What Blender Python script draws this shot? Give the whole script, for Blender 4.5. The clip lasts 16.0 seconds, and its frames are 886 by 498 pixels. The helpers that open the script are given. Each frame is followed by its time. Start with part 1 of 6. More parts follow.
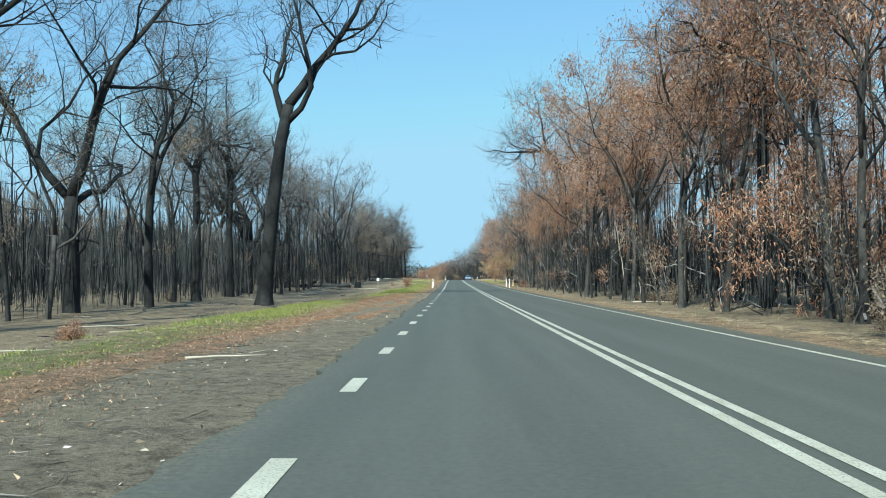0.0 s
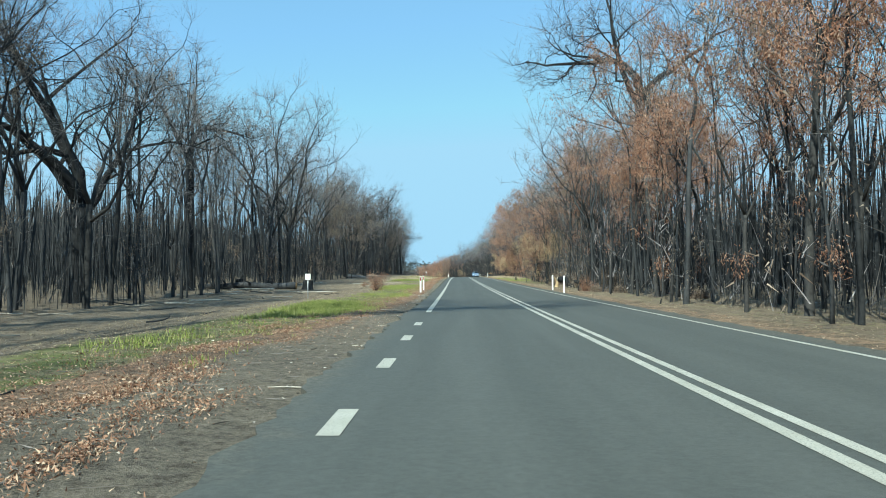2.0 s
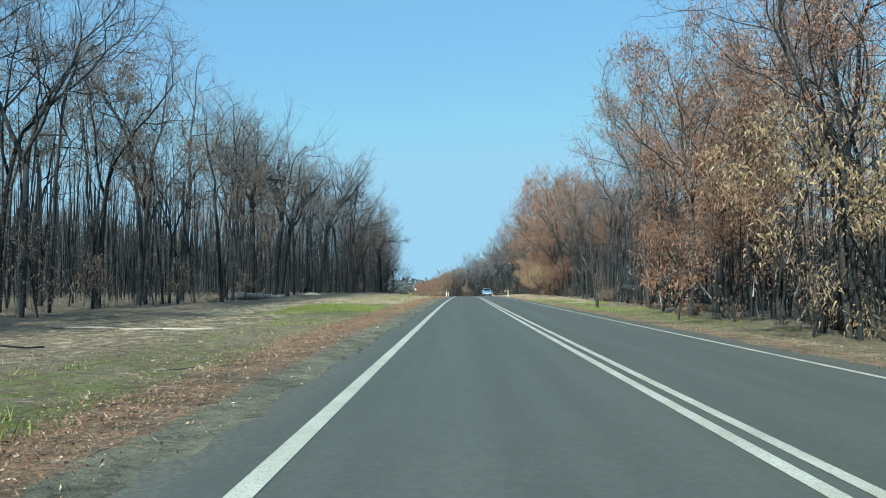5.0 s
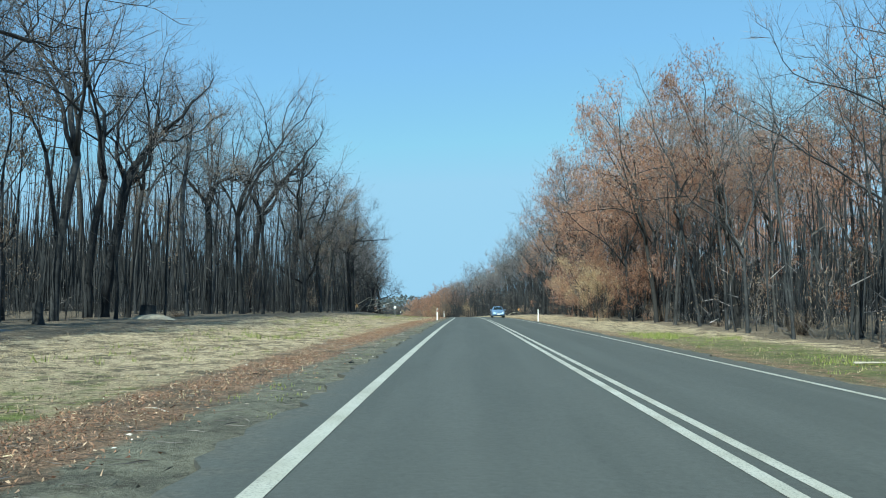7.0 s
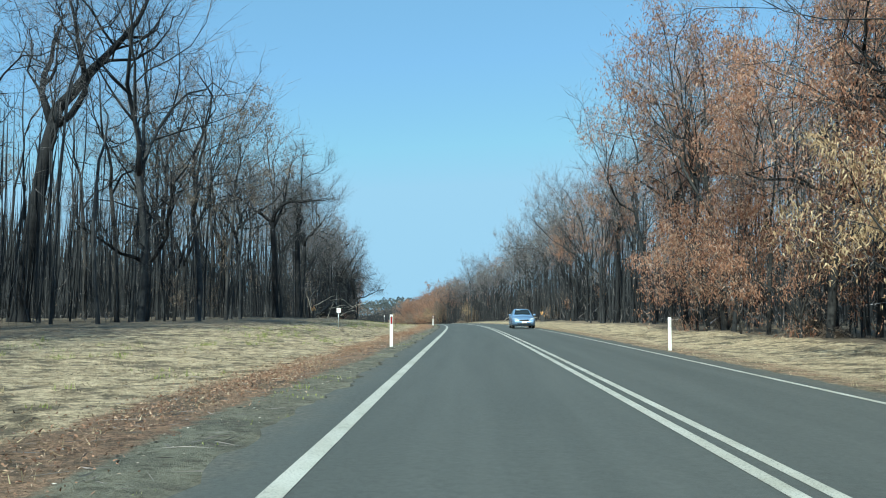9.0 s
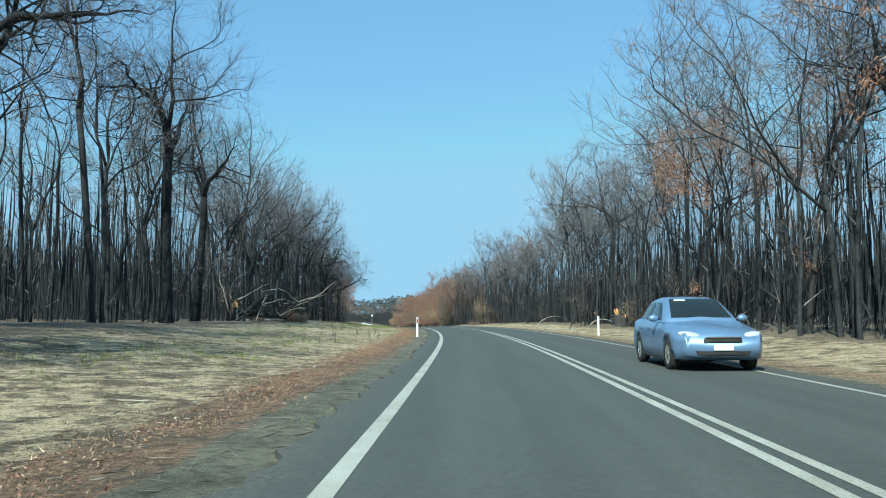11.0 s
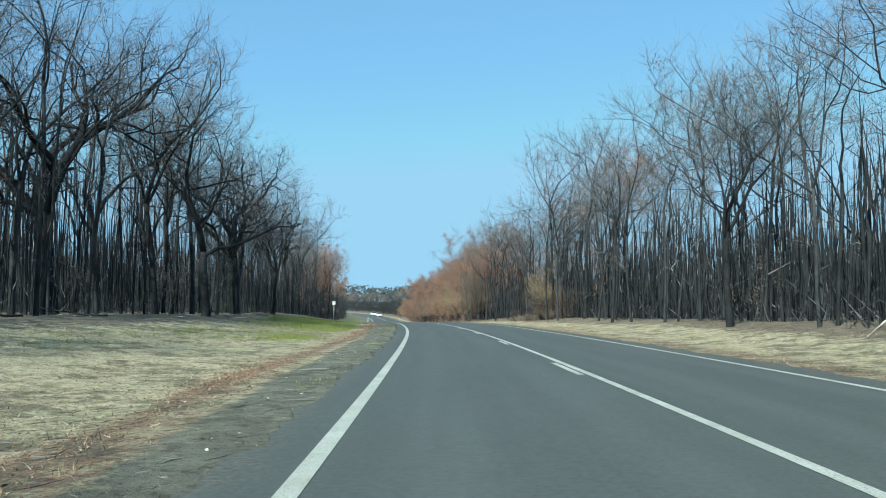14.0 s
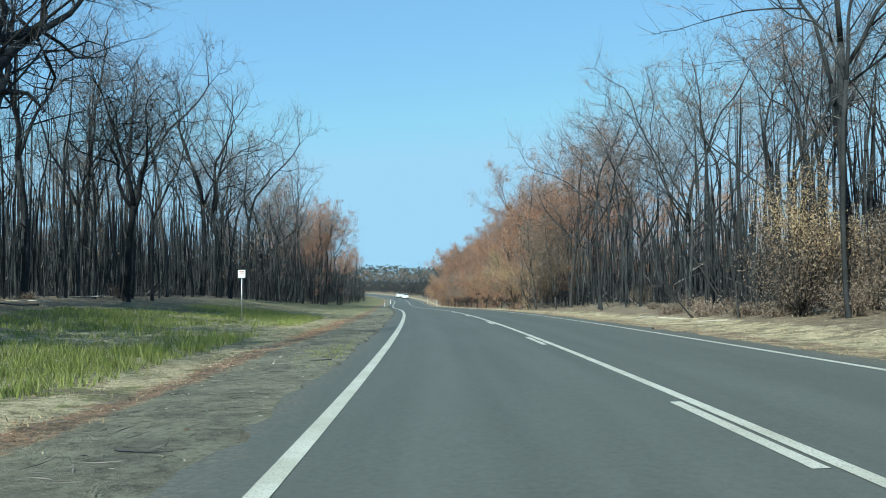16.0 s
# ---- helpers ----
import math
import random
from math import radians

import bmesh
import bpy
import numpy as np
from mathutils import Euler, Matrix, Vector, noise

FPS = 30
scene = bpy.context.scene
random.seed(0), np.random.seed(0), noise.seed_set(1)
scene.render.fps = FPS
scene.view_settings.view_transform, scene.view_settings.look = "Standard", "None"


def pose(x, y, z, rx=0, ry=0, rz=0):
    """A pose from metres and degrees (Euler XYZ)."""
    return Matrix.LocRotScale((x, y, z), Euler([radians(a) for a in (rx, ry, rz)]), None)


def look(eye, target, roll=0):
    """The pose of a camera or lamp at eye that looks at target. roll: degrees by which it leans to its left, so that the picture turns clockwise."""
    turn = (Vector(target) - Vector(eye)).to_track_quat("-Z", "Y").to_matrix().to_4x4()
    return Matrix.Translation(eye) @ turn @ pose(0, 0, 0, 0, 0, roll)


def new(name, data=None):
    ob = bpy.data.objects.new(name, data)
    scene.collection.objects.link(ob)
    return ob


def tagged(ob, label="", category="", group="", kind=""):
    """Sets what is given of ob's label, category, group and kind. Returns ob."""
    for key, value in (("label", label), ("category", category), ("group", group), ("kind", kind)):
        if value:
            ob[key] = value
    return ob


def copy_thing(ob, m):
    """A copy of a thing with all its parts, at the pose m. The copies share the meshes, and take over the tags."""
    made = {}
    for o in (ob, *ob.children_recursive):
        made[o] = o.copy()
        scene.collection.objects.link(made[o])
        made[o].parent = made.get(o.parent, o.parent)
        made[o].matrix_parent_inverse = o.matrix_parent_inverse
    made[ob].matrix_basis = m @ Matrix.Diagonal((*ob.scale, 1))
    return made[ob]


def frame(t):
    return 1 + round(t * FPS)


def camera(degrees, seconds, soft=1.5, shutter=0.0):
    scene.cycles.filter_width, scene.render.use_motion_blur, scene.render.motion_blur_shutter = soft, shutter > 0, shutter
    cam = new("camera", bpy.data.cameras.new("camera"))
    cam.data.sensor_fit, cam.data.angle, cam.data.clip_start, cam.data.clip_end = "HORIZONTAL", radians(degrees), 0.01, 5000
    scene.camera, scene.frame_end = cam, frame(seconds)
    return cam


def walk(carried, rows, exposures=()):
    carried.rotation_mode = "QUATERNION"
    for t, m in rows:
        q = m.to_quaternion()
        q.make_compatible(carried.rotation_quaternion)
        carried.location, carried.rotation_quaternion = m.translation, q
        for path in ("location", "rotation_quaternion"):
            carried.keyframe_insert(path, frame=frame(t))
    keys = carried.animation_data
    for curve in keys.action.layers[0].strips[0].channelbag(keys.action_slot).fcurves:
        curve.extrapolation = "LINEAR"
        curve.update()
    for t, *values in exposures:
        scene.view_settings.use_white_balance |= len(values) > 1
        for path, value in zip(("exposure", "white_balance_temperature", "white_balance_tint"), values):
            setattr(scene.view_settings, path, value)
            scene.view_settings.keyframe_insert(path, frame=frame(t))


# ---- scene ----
cam = camera(56.74, 16.0, soft=1.0)
# seconds, x, y, z, tilt, lean, heading
ROWS = [
    (0, 0.023, 0, 1.117, 92.144, 0.163, 0.751),
    (0.5, -0.039, 11.004, 1.118, 91.922, 0.128, 0.921),
    (1, -0.093, 22.068, 1.121, 91.722, 0.123, 1.046),
    (1.5, -0.126, 33.19, 1.128, 91.635, 0.139, 1.107),
    (2, -0.112, 44.371, 1.14, 91.936, 0.115, 1.048),
    (2.5, -0.03, 55.61, 1.158, 92.089, 0.07, 1.028),
    (3, 0.043, 66.909, 1.186, 92.199, 0.045, 1.111),
    (3.5, 0.078, 78.266, 1.223, 92.36, 0.032, 1.231),
    (4, 0.125, 89.683, 1.272, 92.483, 0.044, 1.297),
    (4.6, 0.11, 103.43, 1.348, 92.88, 0.017, 1.35),
    (5.2, 0.084, 117.202, 1.442, 93.278, -0.01, 1.377),
    (5.8, 0.056, 130.998, 1.549, 93.676, -0.037, 1.365),
    (6.5, 0.032, 147.124, 1.682, 94.139, -0.069, 1.303),
    (7, 0.02, 158.663, 1.777, 94.375, -0.168, 1.388),
    (7.5, -0, 170.218, 1.868, 94.608, -0.061, 1.376),
    (8, 0.026, 181.791, 1.951, 94.74, -0.041, 1.321),
    (8.5, 0.075, 193.342, 2.022, 94.604, -0.049, 1.312),
    (9, 0.063, 204.831, 2.078, 94.545, -0.112, 1.32),
    (9.6, 0.044, 218.535, 2.123, 94.517, -0.1, 1.492),
    (10.2, 0.012, 232.151, 2.142, 94.489, -0.089, 1.717),
    (10.8, -0.047, 245.677, 2.142, 94.46, -0.078, 1.994),
    (11.5, -0.173, 261.343, 2.122, 94.427, -0.064, 2.498),
    (12, -0.367, 272.456, 2.094, 94.415, -0.063, 2.875),
    (12.5, -0.656, 283.539, 2.053, 94.175, -0.002, 3.063),
    (13, -0.943, 294.632, 1.998, 94.371, -0.081, 3.572),
    (13.5, -1.489, 305.725, 1.926, 94.081, -0.062, 3.782),
    (14, -2.233, 316.816, 1.835, 93.63, 0.007, 3.966),
    (14.5, -3.088, 327.909, 1.724, 92.966, 0.11, 4.178),
    (15, -4.004, 339.006, 1.594, 92.65, 0.002, 4.811),
    (15.5, -5.03, 350.103, 1.448, 92.494, 0.059, 5.579),
    (16, -6.184, 361.197, 1.291, 92.292, 0.378, 6.395),
]
walk(cam, [(r[0], pose(*r[1:])) for r in ROWS], exposures=((0, 0.68, 5980, -11), (2.5, 0.66, 5880, -11), (4, 0.57, 5830, -12), (7, 0.52, 5720, -12), (9, 0.54, 5800, -11), (12, 0.50, 5620, -13), (14, 0.54, 5650, -12), (16, 0.58, 5760, -11)))

# ---- light ----
SUN_AZ = math.atan2(-0.927, -0.375)      # the sun stands behind and to the left of the way
SUN_EL = radians(38)
sun_way = Vector((math.cos(SUN_AZ) * math.cos(SUN_EL), math.sin(SUN_AZ) * math.cos(SUN_EL), math.sin(SUN_EL)))
world = bpy.data.worlds.new("sky")
scene.world = world
world.use_nodes = True
wn = world.node_tree
sky = wn.nodes.new("ShaderNodeTexSky")
sky.sky_type = "NISHITA"
sky.sun_disc = False
sky.sun_elevation = SUN_EL
sky.sun_rotation = math.atan2(sun_way.x, sun_way.y)
sky.air_density, sky.dust_density, sky.ozone_density, sky.altitude = 1.0, 0.35, 1.0, 2500
haze = wn.nodes.new("ShaderNodeMix")            # thin even haze over the whole sky
haze.data_type = "RGBA"
haze.inputs[0].default_value = 0.62
haze.inputs[7].default_value = (1.30, 2.32, 3.55, 1)
wn.links.new(sky.outputs[0], haze.inputs[6])
low = wn.nodes.new("ShaderNodeMix")             # smoke haze dulls the bright rim of the sky
low.data_type, low.blend_type = "RGBA", "DARKEN"
low.inputs[0].default_value = 1.0
low.inputs[7].default_value = (2.0, 2.92, 3.95, 1)
wn.links.new(haze.outputs[2], low.inputs[6])
wn.links.new(low.outputs[2], wn.nodes["Background"].inputs[0])
wn.nodes["Background"].inputs[1].default_value = 0.15
sun = new("sun", bpy.data.lights.new("sun", "SUN"))
sun.data.energy, sun.data.angle, sun.data.color = 5.0, radians(0.55), (1.0, 0.93, 0.84)
sun.matrix_world = look(sun_way * 50, (0, 0, 0))

# ---- the line of the road ----
KNOTS = (0, 100, 170, 210, 250, 290, 330, 370, 410, 450, 475, 540, 575, 640, 700)
BEND = (-0.028, 0.076, -0.172, 0.025, 0.225, 1.583, 0.713, 1.149, 0.795, 0.55, -0.45, -0.45, 1.9, 2.6, 1.0)
CREST = (0.0064, 0.1097, -0.0569, -0.1478, -0.074, -0.1318, -0.1705, -0.007, -0.30, 0.02, 0.12, 0.25, 0.25, 0.06, 0.0)
CAMBER = (0.022, 0.058, -0.435, -0.56, 0.143, 0.517, 1.159, 1.605, 0.623, 0.303, 0.2, 0.1, 0.0, 0.0, 0.0)
S0, S1 = -120, 1600
SS = np.arange(S0, S1 + 1.0)
_kh = np.where(SS < 0, 0, np.interp(SS, KNOTS, BEND, right=0)) * 1e-3
_kv = np.where(SS < 0, 0, np.interp(SS, KNOTS, CREST, right=0)) * 1e-3
_hd = np.cumsum(_kh)
_x = np.cumsum(-np.sin(_hd))
_y = np.cumsum(np.cos(_hd))
_slope = np.where(SS > 700, 0.0, np.cumsum(_kv))
_z = np.cumsum(_slope)
_i0 = -S0
_x, _y, _z = _x - _x[_i0], _y - _y[_i0], _z - _z[_i0]
_bk = np.tan(np.radians(np.interp(SS, KNOTS, CAMBER)))


def smooth(a, b, v):
    q = np.clip((v - a) / (b - a), 0, 1)
    return q * q * (3 - 2 * q)


def wave(x, y):
    """Gentle unevenness of open ground, in metres."""
    return 0.5 * np.sin(x * 0.31 + 1.3 * np.sin(y * 0.17)) + 0.3 * np.sin(y * 0.43 + x * 0.21) + 0.2 * np.sin(x * 1.1 - y * 0.87)


def lumps(x, y):
    """Tussocks, ruts and drifted litter, in metres."""
    h = 0
    for k, (a, b, c) in enumerate(((5.1, 1.7, 0.4), (-2.3, 4.3, 1.9), (3.7, -3.1, 4.4), (7.9, 2.1, 2.7), (-6.3, 5.9, 5.2), (2.9, 8.7, 0.9))):
        h = h + np.sin(a * x + b * y + c + 1.6 * np.sin(0.37 * b * x - 0.41 * a * y + k)) / (1 + 0.35 * k)
    return h * 0.25


def shape(s, off):
    """Height of the ground above the road's middle line, at off metres to the right of it."""
    c = np.interp(s, SS, _bk)
    z = np.clip(off, -4, 8) * c
    z = z - 0.03 * smooth(-1.6, -1.95, off) - 0.05 * smooth(6.1, 6.4, off)
    z = z - 0.06 * smooth(0.75, 0, np.abs(off - 2.2) - 3.7)
    z = z - np.interp(s, (-40, 100, 150), (0.5, 0.5, 0)) * smooth(-5.5, -12, off)
    z = z + np.interp(s, (150, 190, 240, 330, 420, 560), (0, 0.25, 0.6, 0.85, 1.2, 0.6)) * smooth(-4.5, -16, off)
    z = z + np.interp(s, (190, 240, 320, 420, 560), (0, 0.3, 0.4, 0.5, 0.3)) * smooth(7, 13, off)
    z = z + 0.05 * wave(off * 2.2, s * 2.2) * smooth(2.2, 5.5, np.abs(off - 2.2) - 2.2)
    z = z + (0.018 + 0.03 * smooth(5.2, 7.0, np.abs(off - 2.2))) * lumps(off * 0.8, s * 0.8) * smooth(4.4, 5.0, np.abs(off - 2.2))
    return z + 0.16 * wave(off * 0.5, s * 0.5) * smooth(6, 14, np.abs(off))


def road_z(s, off):
    return np.interp(s, SS, _z) + np.clip(off, -4, 8) * np.interp(s, SS, _bk)


def spot(s, off, dz=0.0):
    """A place on the ground beside the road."""
    h = float(np.interp(s, SS, _hd))
    x = float(np.interp(s, SS, _x)) + off * math.cos(h)
    y = float(np.interp(s, SS, _y)) + off * math.sin(h)
    return Vector((x, y, ground_z(x, y) + dz))


def to_road(x, y):
    s = np.interp(y, _y, SS)
    return s, (x - np.interp(s, SS, _x)) * np.cos(np.interp(s, SS, _hd))


def ground_z(x, y):
    s, off = to_road(x, y)
    return float(np.interp(s, SS, _z) + shape(s, off))


def heading(s):
    return math.degrees(float(np.interp(s, SS, _hd)))


# ---- materials ----
def nodes_of(name):
    m = bpy.data.materials.new(name)
    m.use_nodes = True
    t = m.node_tree
    return m, t, t.nodes["Principled BSDF"]


def node(t, kind, **vals):
    n = t.nodes.new(kind)
    for k, v in vals.items():
        n.inputs[k.replace("_", " ")].default_value = v
    return n


def noise_tex(t, scale, detail=4.0, rough=0.6, coords="Object"):
    n = node(t, "ShaderNodeTexNoise", Scale=scale, Detail=detail, Roughness=rough)
    c = t.nodes.new("ShaderNodeTexCoord")
    t.links.new(c.outputs[coords], n.inputs["Vector"])
    return n


def ramp(t, fac, *stops):
    r = t.nodes.new("ShaderNodeValToRGB")
    e = r.color_ramp.elements
    while len(e) < len(stops):
        e.new(0.5)
    for q, (p, c) in zip(e, stops):
        q.position, q.color = p, (*c, 1)
    t.links.new(fac, r.inputs[0])
    return r.outputs[0]


def mix(t, fac, a, b, how="MIX"):
    m = t.nodes.new("ShaderNodeMix")
    m.data_type, m.blend_type = "RGBA", how
    for sock, v in ((m.inputs[0], fac), (m.inputs[6], a), (m.inputs[7], b)):
        if isinstance(v, (int, float)):
            sock.default_value = v
        elif isinstance(v, tuple):
            sock.default_value = (*v, 1)
        else:
            t.links.new(v, sock)
    return m.outputs[2]


def bump(t, bsdf, height, strength=0.4, dist=0.02):
    b = node(t, "ShaderNodeBump", Strength=strength, Distance=dist)
    t.links.new(height, b.inputs["Height"])
    t.links.new(b.outputs[0], bsdf.inputs["Normal"])


def surface(name, dark, light, scale, rough=0.85, relief=0.4, dist=0.02, metal=0.0, big=None, random_tint=0.0, gloss=0.5):
    """A plain surface with two scales of variation."""
    m, t, b = nodes_of(name)
    n1 = noise_tex(t, scale, 6.0, 0.65)
    n2 = noise_tex(t, scale * 0.13, 3.0, 0.5)
    col = ramp(t, n1.outputs[0], (0.3, dark), (0.7, light))
    col = mix(t, 0.55, col, ramp(t, n2.outputs[0], (0.35, dark), (0.65, big or light)))
    if random_tint:
        o = t.nodes.new("ShaderNodeObjectInfo")
        hs = node(t, "ShaderNodeHueSaturation")
        mr = node(t, "ShaderNodeMapRange", To_Min=1 - random_tint, To_Max=1 + random_tint)
        t.links.new(o.outputs["Random"], mr.inputs[0])
        t.links.new(mr.outputs[0], hs.inputs["Value"])
        t.links.new(col, hs.inputs["Color"])
        col = hs.outputs[0]
    t.links.new(col, b.inputs["Base Color"])
    b.inputs["Roughness"].default_value = rough
    b.inputs["Metallic"].default_value = metal
    b.inputs["Specular IOR Level"].default_value = gloss
    bump(t, b, n1.outputs[0], relief, dist)
    return m


def island_tint(name, stops, rough=0.8, glow_through=0.0):
    """Leaves, blades and twigs: each piece has a colour of its own out of the ramp."""
    m, t, b = nodes_of(name)
    g = t.nodes.new("ShaderNodeNewGeometry")
    col = ramp(t, g.outputs["Random Per Island"], *stops)
    o = t.nodes.new("ShaderNodeObjectInfo")
    hs = node(t, "ShaderNodeHueSaturation")
    mr = node(t, "ShaderNodeMapRange", To_Min=0.75, To_Max=1.2)
    t.links.new(o.outputs["Random"], mr.inputs[0])
    t.links.new(mr.outputs[0], hs.inputs["Value"])
    t.links.new(col, hs.inputs["Color"])
    t.links.new(hs.outputs[0], b.inputs["Base Color"])
    b.inputs["Roughness"].default_value = rough
    b.inputs["Specular IOR Level"].default_value = 0.25
    if glow_through:
        tr = t.nodes.new("ShaderNodeBsdfTranslucent")
        t.links.new(hs.outputs[0], tr.inputs[0])
        ms = t.nodes.new("ShaderNodeMixShader")
        ms.inputs[0].default_value = glow_through
        t.links.new(b.outputs[0], ms.inputs[1])
        t.links.new(tr.outputs[0], ms.inputs[2])
        t.links.new(ms.outputs[0], t.nodes["Material Output"].inputs[0])
    return m


CHAR_BARK = surface("charred_bark", (0.018, 0.019, 0.021), (0.062, 0.064, 0.068), 9.0, 0.85, 0.8, 0.03, big=(0.068, 0.069, 0.072), random_tint=0.35, gloss=0.15)
BLACK_BARK = surface("charcoal_bark", (0.016, 0.017, 0.0185), (0.052, 0.054, 0.058), 11.0, 0.8, 0.9, 0.03, big=(0.054, 0.056, 0.06), random_tint=0.2, gloss=0.15)
SOOT_BARK = surface("sooty_old_bark", (0.010, 0.0105, 0.012), (0.034, 0.035, 0.038), 8.0, 0.85, 1.0, 0.05, big=(0.042, 0.042, 0.044), random_tint=0.2, gloss=0.15)
GREY_BARK = surface("burnt_grey_bark", (0.022, 0.022, 0.023), (0.080, 0.077, 0.075), 7.0, 0.9, 0.7, 0.03, big=(0.070, 0.067, 0.065), random_tint=0.35, gloss=0.2)
PALE_WOOD = surface("bleached_wood", (0.30, 0.26, 0.21), (0.55, 0.50, 0.43), 12.0, 0.85, 0.5, 0.01)
CUT_WOOD = surface("fresh_cut_wood", (0.38, 0.19, 0.06), (0.62, 0.38, 0.16), 14.0, 0.8, 0.4, 0.01)
TORN_WOOD = surface("torn_tan_wood", (0.22, 0.15, 0.08), (0.55, 0.42, 0.25), 9.0, 0.85, 0.6, 0.02)
TWIG = island_tint("scorched_twigs", ((0.0, (0.065, 0.062, 0.064)), (0.5, (0.17, 0.158, 0.16)), (1.0, (0.34, 0.312, 0.31))), 0.9)
DARK_TWIG = island_tint("charred_twigs", ((0.0, (0.04, 0.037, 0.036)), (0.6, (0.125, 0.112, 0.105)), (1.0, (0.25, 0.22, 0.205))), 0.9)
MID_TWIG = island_tint("burnt_brush", ((0.0, (0.040, 0.039, 0.040)), (0.5, (0.105, 0.098, 0.097)), (1.0, (0.21, 0.19, 0.185))), 0.9)
BROWN_LEAF = island_tint("scorched_leaves", ((0.0, (0.145, 0.066, 0.045)), (0.35, (0.33, 0.16, 0.10)), (0.7, (0.43, 0.24, 0.155)), (1.0, (0.52, 0.385, 0.29))), 0.7, 0.3)
DULL_LEAF = island_tint("dull_scorched_leaves", ((0.0, (0.10, 0.072, 0.053)), (0.5, (0.21, 0.157, 0.12)), (1.0, (0.35, 0.285, 0.228))), 0.75, 0.25)
GOLD_LEAF = island_tint("yellowed_leaves", ((0.0, (0.22, 0.145, 0.082)), (0.5, (0.41, 0.285, 0.165)), (1.0, (0.55, 0.44, 0.28))), 0.7, 0.3)
LITTER = island_tint("leaf_litter", ((0.0, (0.11, 0.056, 0.038)), (0.4, (0.27, 0.145, 0.092)), (0.75, (0.40, 0.245, 0.162)), (1.0, (0.56, 0.43, 0.31))), 0.8)
GREEN_BLADE = island_tint("green_grass", ((0.0, (0.16, 0.19, 0.05)), (0.5, (0.29, 0.335, 0.085)), (1.0, (0.46, 0.45, 0.19))), 0.7, 0.3)
DRY_BLADE = island_tint("dry_grass", ((0.0, (0.24, 0.18, 0.09)), (0.5, (0.44, 0.36, 0.20)), (1.0, (0.60, 0.52, 0.33))), 0.8, 0.2)
WHITE_PAINT = surface("white_post_paint", (0.74, 0.74, 0.72), (0.84, 0.84, 0.82), 30.0, 0.5, 0.1, 0.002)
GALV = surface("galvanised_steel", (0.35, 0.36, 0.37), (0.52, 0.53, 0.54), 40.0, 0.45, 0.15, 0.002, metal=0.8)


def road_material():
    m, t, b = nodes_of("asphalt_seal")
    fine = noise_tex(t, 220.0, 3.0, 0.7)
    mid = noise_tex(t, 2.1, 5.0, 0.6)
    uv = t.nodes.new("ShaderNodeUVMap")
    uv.uv_map = "way"
    sep = t.nodes.new("ShaderNodeSeparateXYZ")
    t.links.new(uv.outputs[0], sep.inputs[0])
    # two polished wheel tracks a lane: a wave across the lane's width
    w = node(t, "ShaderNodeMath")
    w.operation = "MULTIPLY"
    t.links.new(sep.outputs[0], w.inputs[0])
    w.inputs[1].default_value = 3.7
    sn = t.nodes.new("ShaderNodeMath")
    sn.operation = "COSINE"
    t.links.new(w.outputs[0], sn.inputs[0])
    st = t.nodes.new("ShaderNodeMapping")
    st.inputs["Scale"].default_value = (1.0, 0.05, 1.0)
    t.links.new(uv.outputs[0], st.inputs[0])
    streak = node(t, "ShaderNodeTexNoise", Scale=2.4, Detail=3.0)
    t.links.new(st.outputs[0], streak.inputs["Vector"])
    base = ramp(t, fine.outputs[0], (0.3, (0.052, 0.054, 0.048)), (0.72, (0.124, 0.126, 0.114)))
    col = mix(t, 0.5, base, ramp(t, mid.outputs[0], (0.3, (0.080, 0.083, 0.074)), (0.7, (0.104, 0.107, 0.096))))
    col = mix(t, 0.28, col, ramp(t, streak.outputs[0], (0.38, (0.058, 0.062, 0.057)), (0.62, (0.115, 0.119, 0.11))))
    grain = noise_tex(t, 17.0, 6.0, 0.75)
    col = mix(t, 0.35, col, ramp(t, grain.outputs[0], (0.36, (0.045, 0.047, 0.044)), (0.64, (0.125, 0.13, 0.12))))
    col = mix(t, 0.12, col, ramp(t, sn.outputs[0], (0.0, (0.06, 0.063, 0.06)), (1.0, (0.12, 0.123, 0.115))))
    # dust and grit that has drifted over both edges of the seal
    far = t.nodes.new("ShaderNodeMath")
    far.operation = "SUBTRACT"
    t.links.new(sep.outputs[0], far.inputs[0])
    far.inputs[1].default_value = 2.12
    away = t.nodes.new("ShaderNodeMath")
    away.operation = "ABSOLUTE"
    t.links.new(far.outputs[0], away.inputs[0])
    rag = t.nodes.new("ShaderNodeMath")
    rag.operation = "MULTIPLY_ADD"
    t.links.new(mid.outputs[0], rag.inputs[0])
    rag.inputs[1].default_value = 1.3
    t.links.new(away.outputs[0], rag.inputs[2])
    dust = node(t, "ShaderNodeMapRange", From_Min=4.1, From_Max=4.7)
    t.links.new(rag.outputs[0], dust.inputs[0])
    col = mix(t, dust.outputs[0], col, ramp(t, grain.outputs[0], (0.36, (0.046, 0.044, 0.036)), (0.64, (0.165, 0.15, 0.122))))
    t.links.new(col, b.inputs["Base Color"])
    b.inputs["Roughness"].default_value = 0.8
    b.inputs["Specular IOR Level"].default_value = 0.3
    bump(t, b, fine.outputs[0], 0.35, 0.006)
    return m


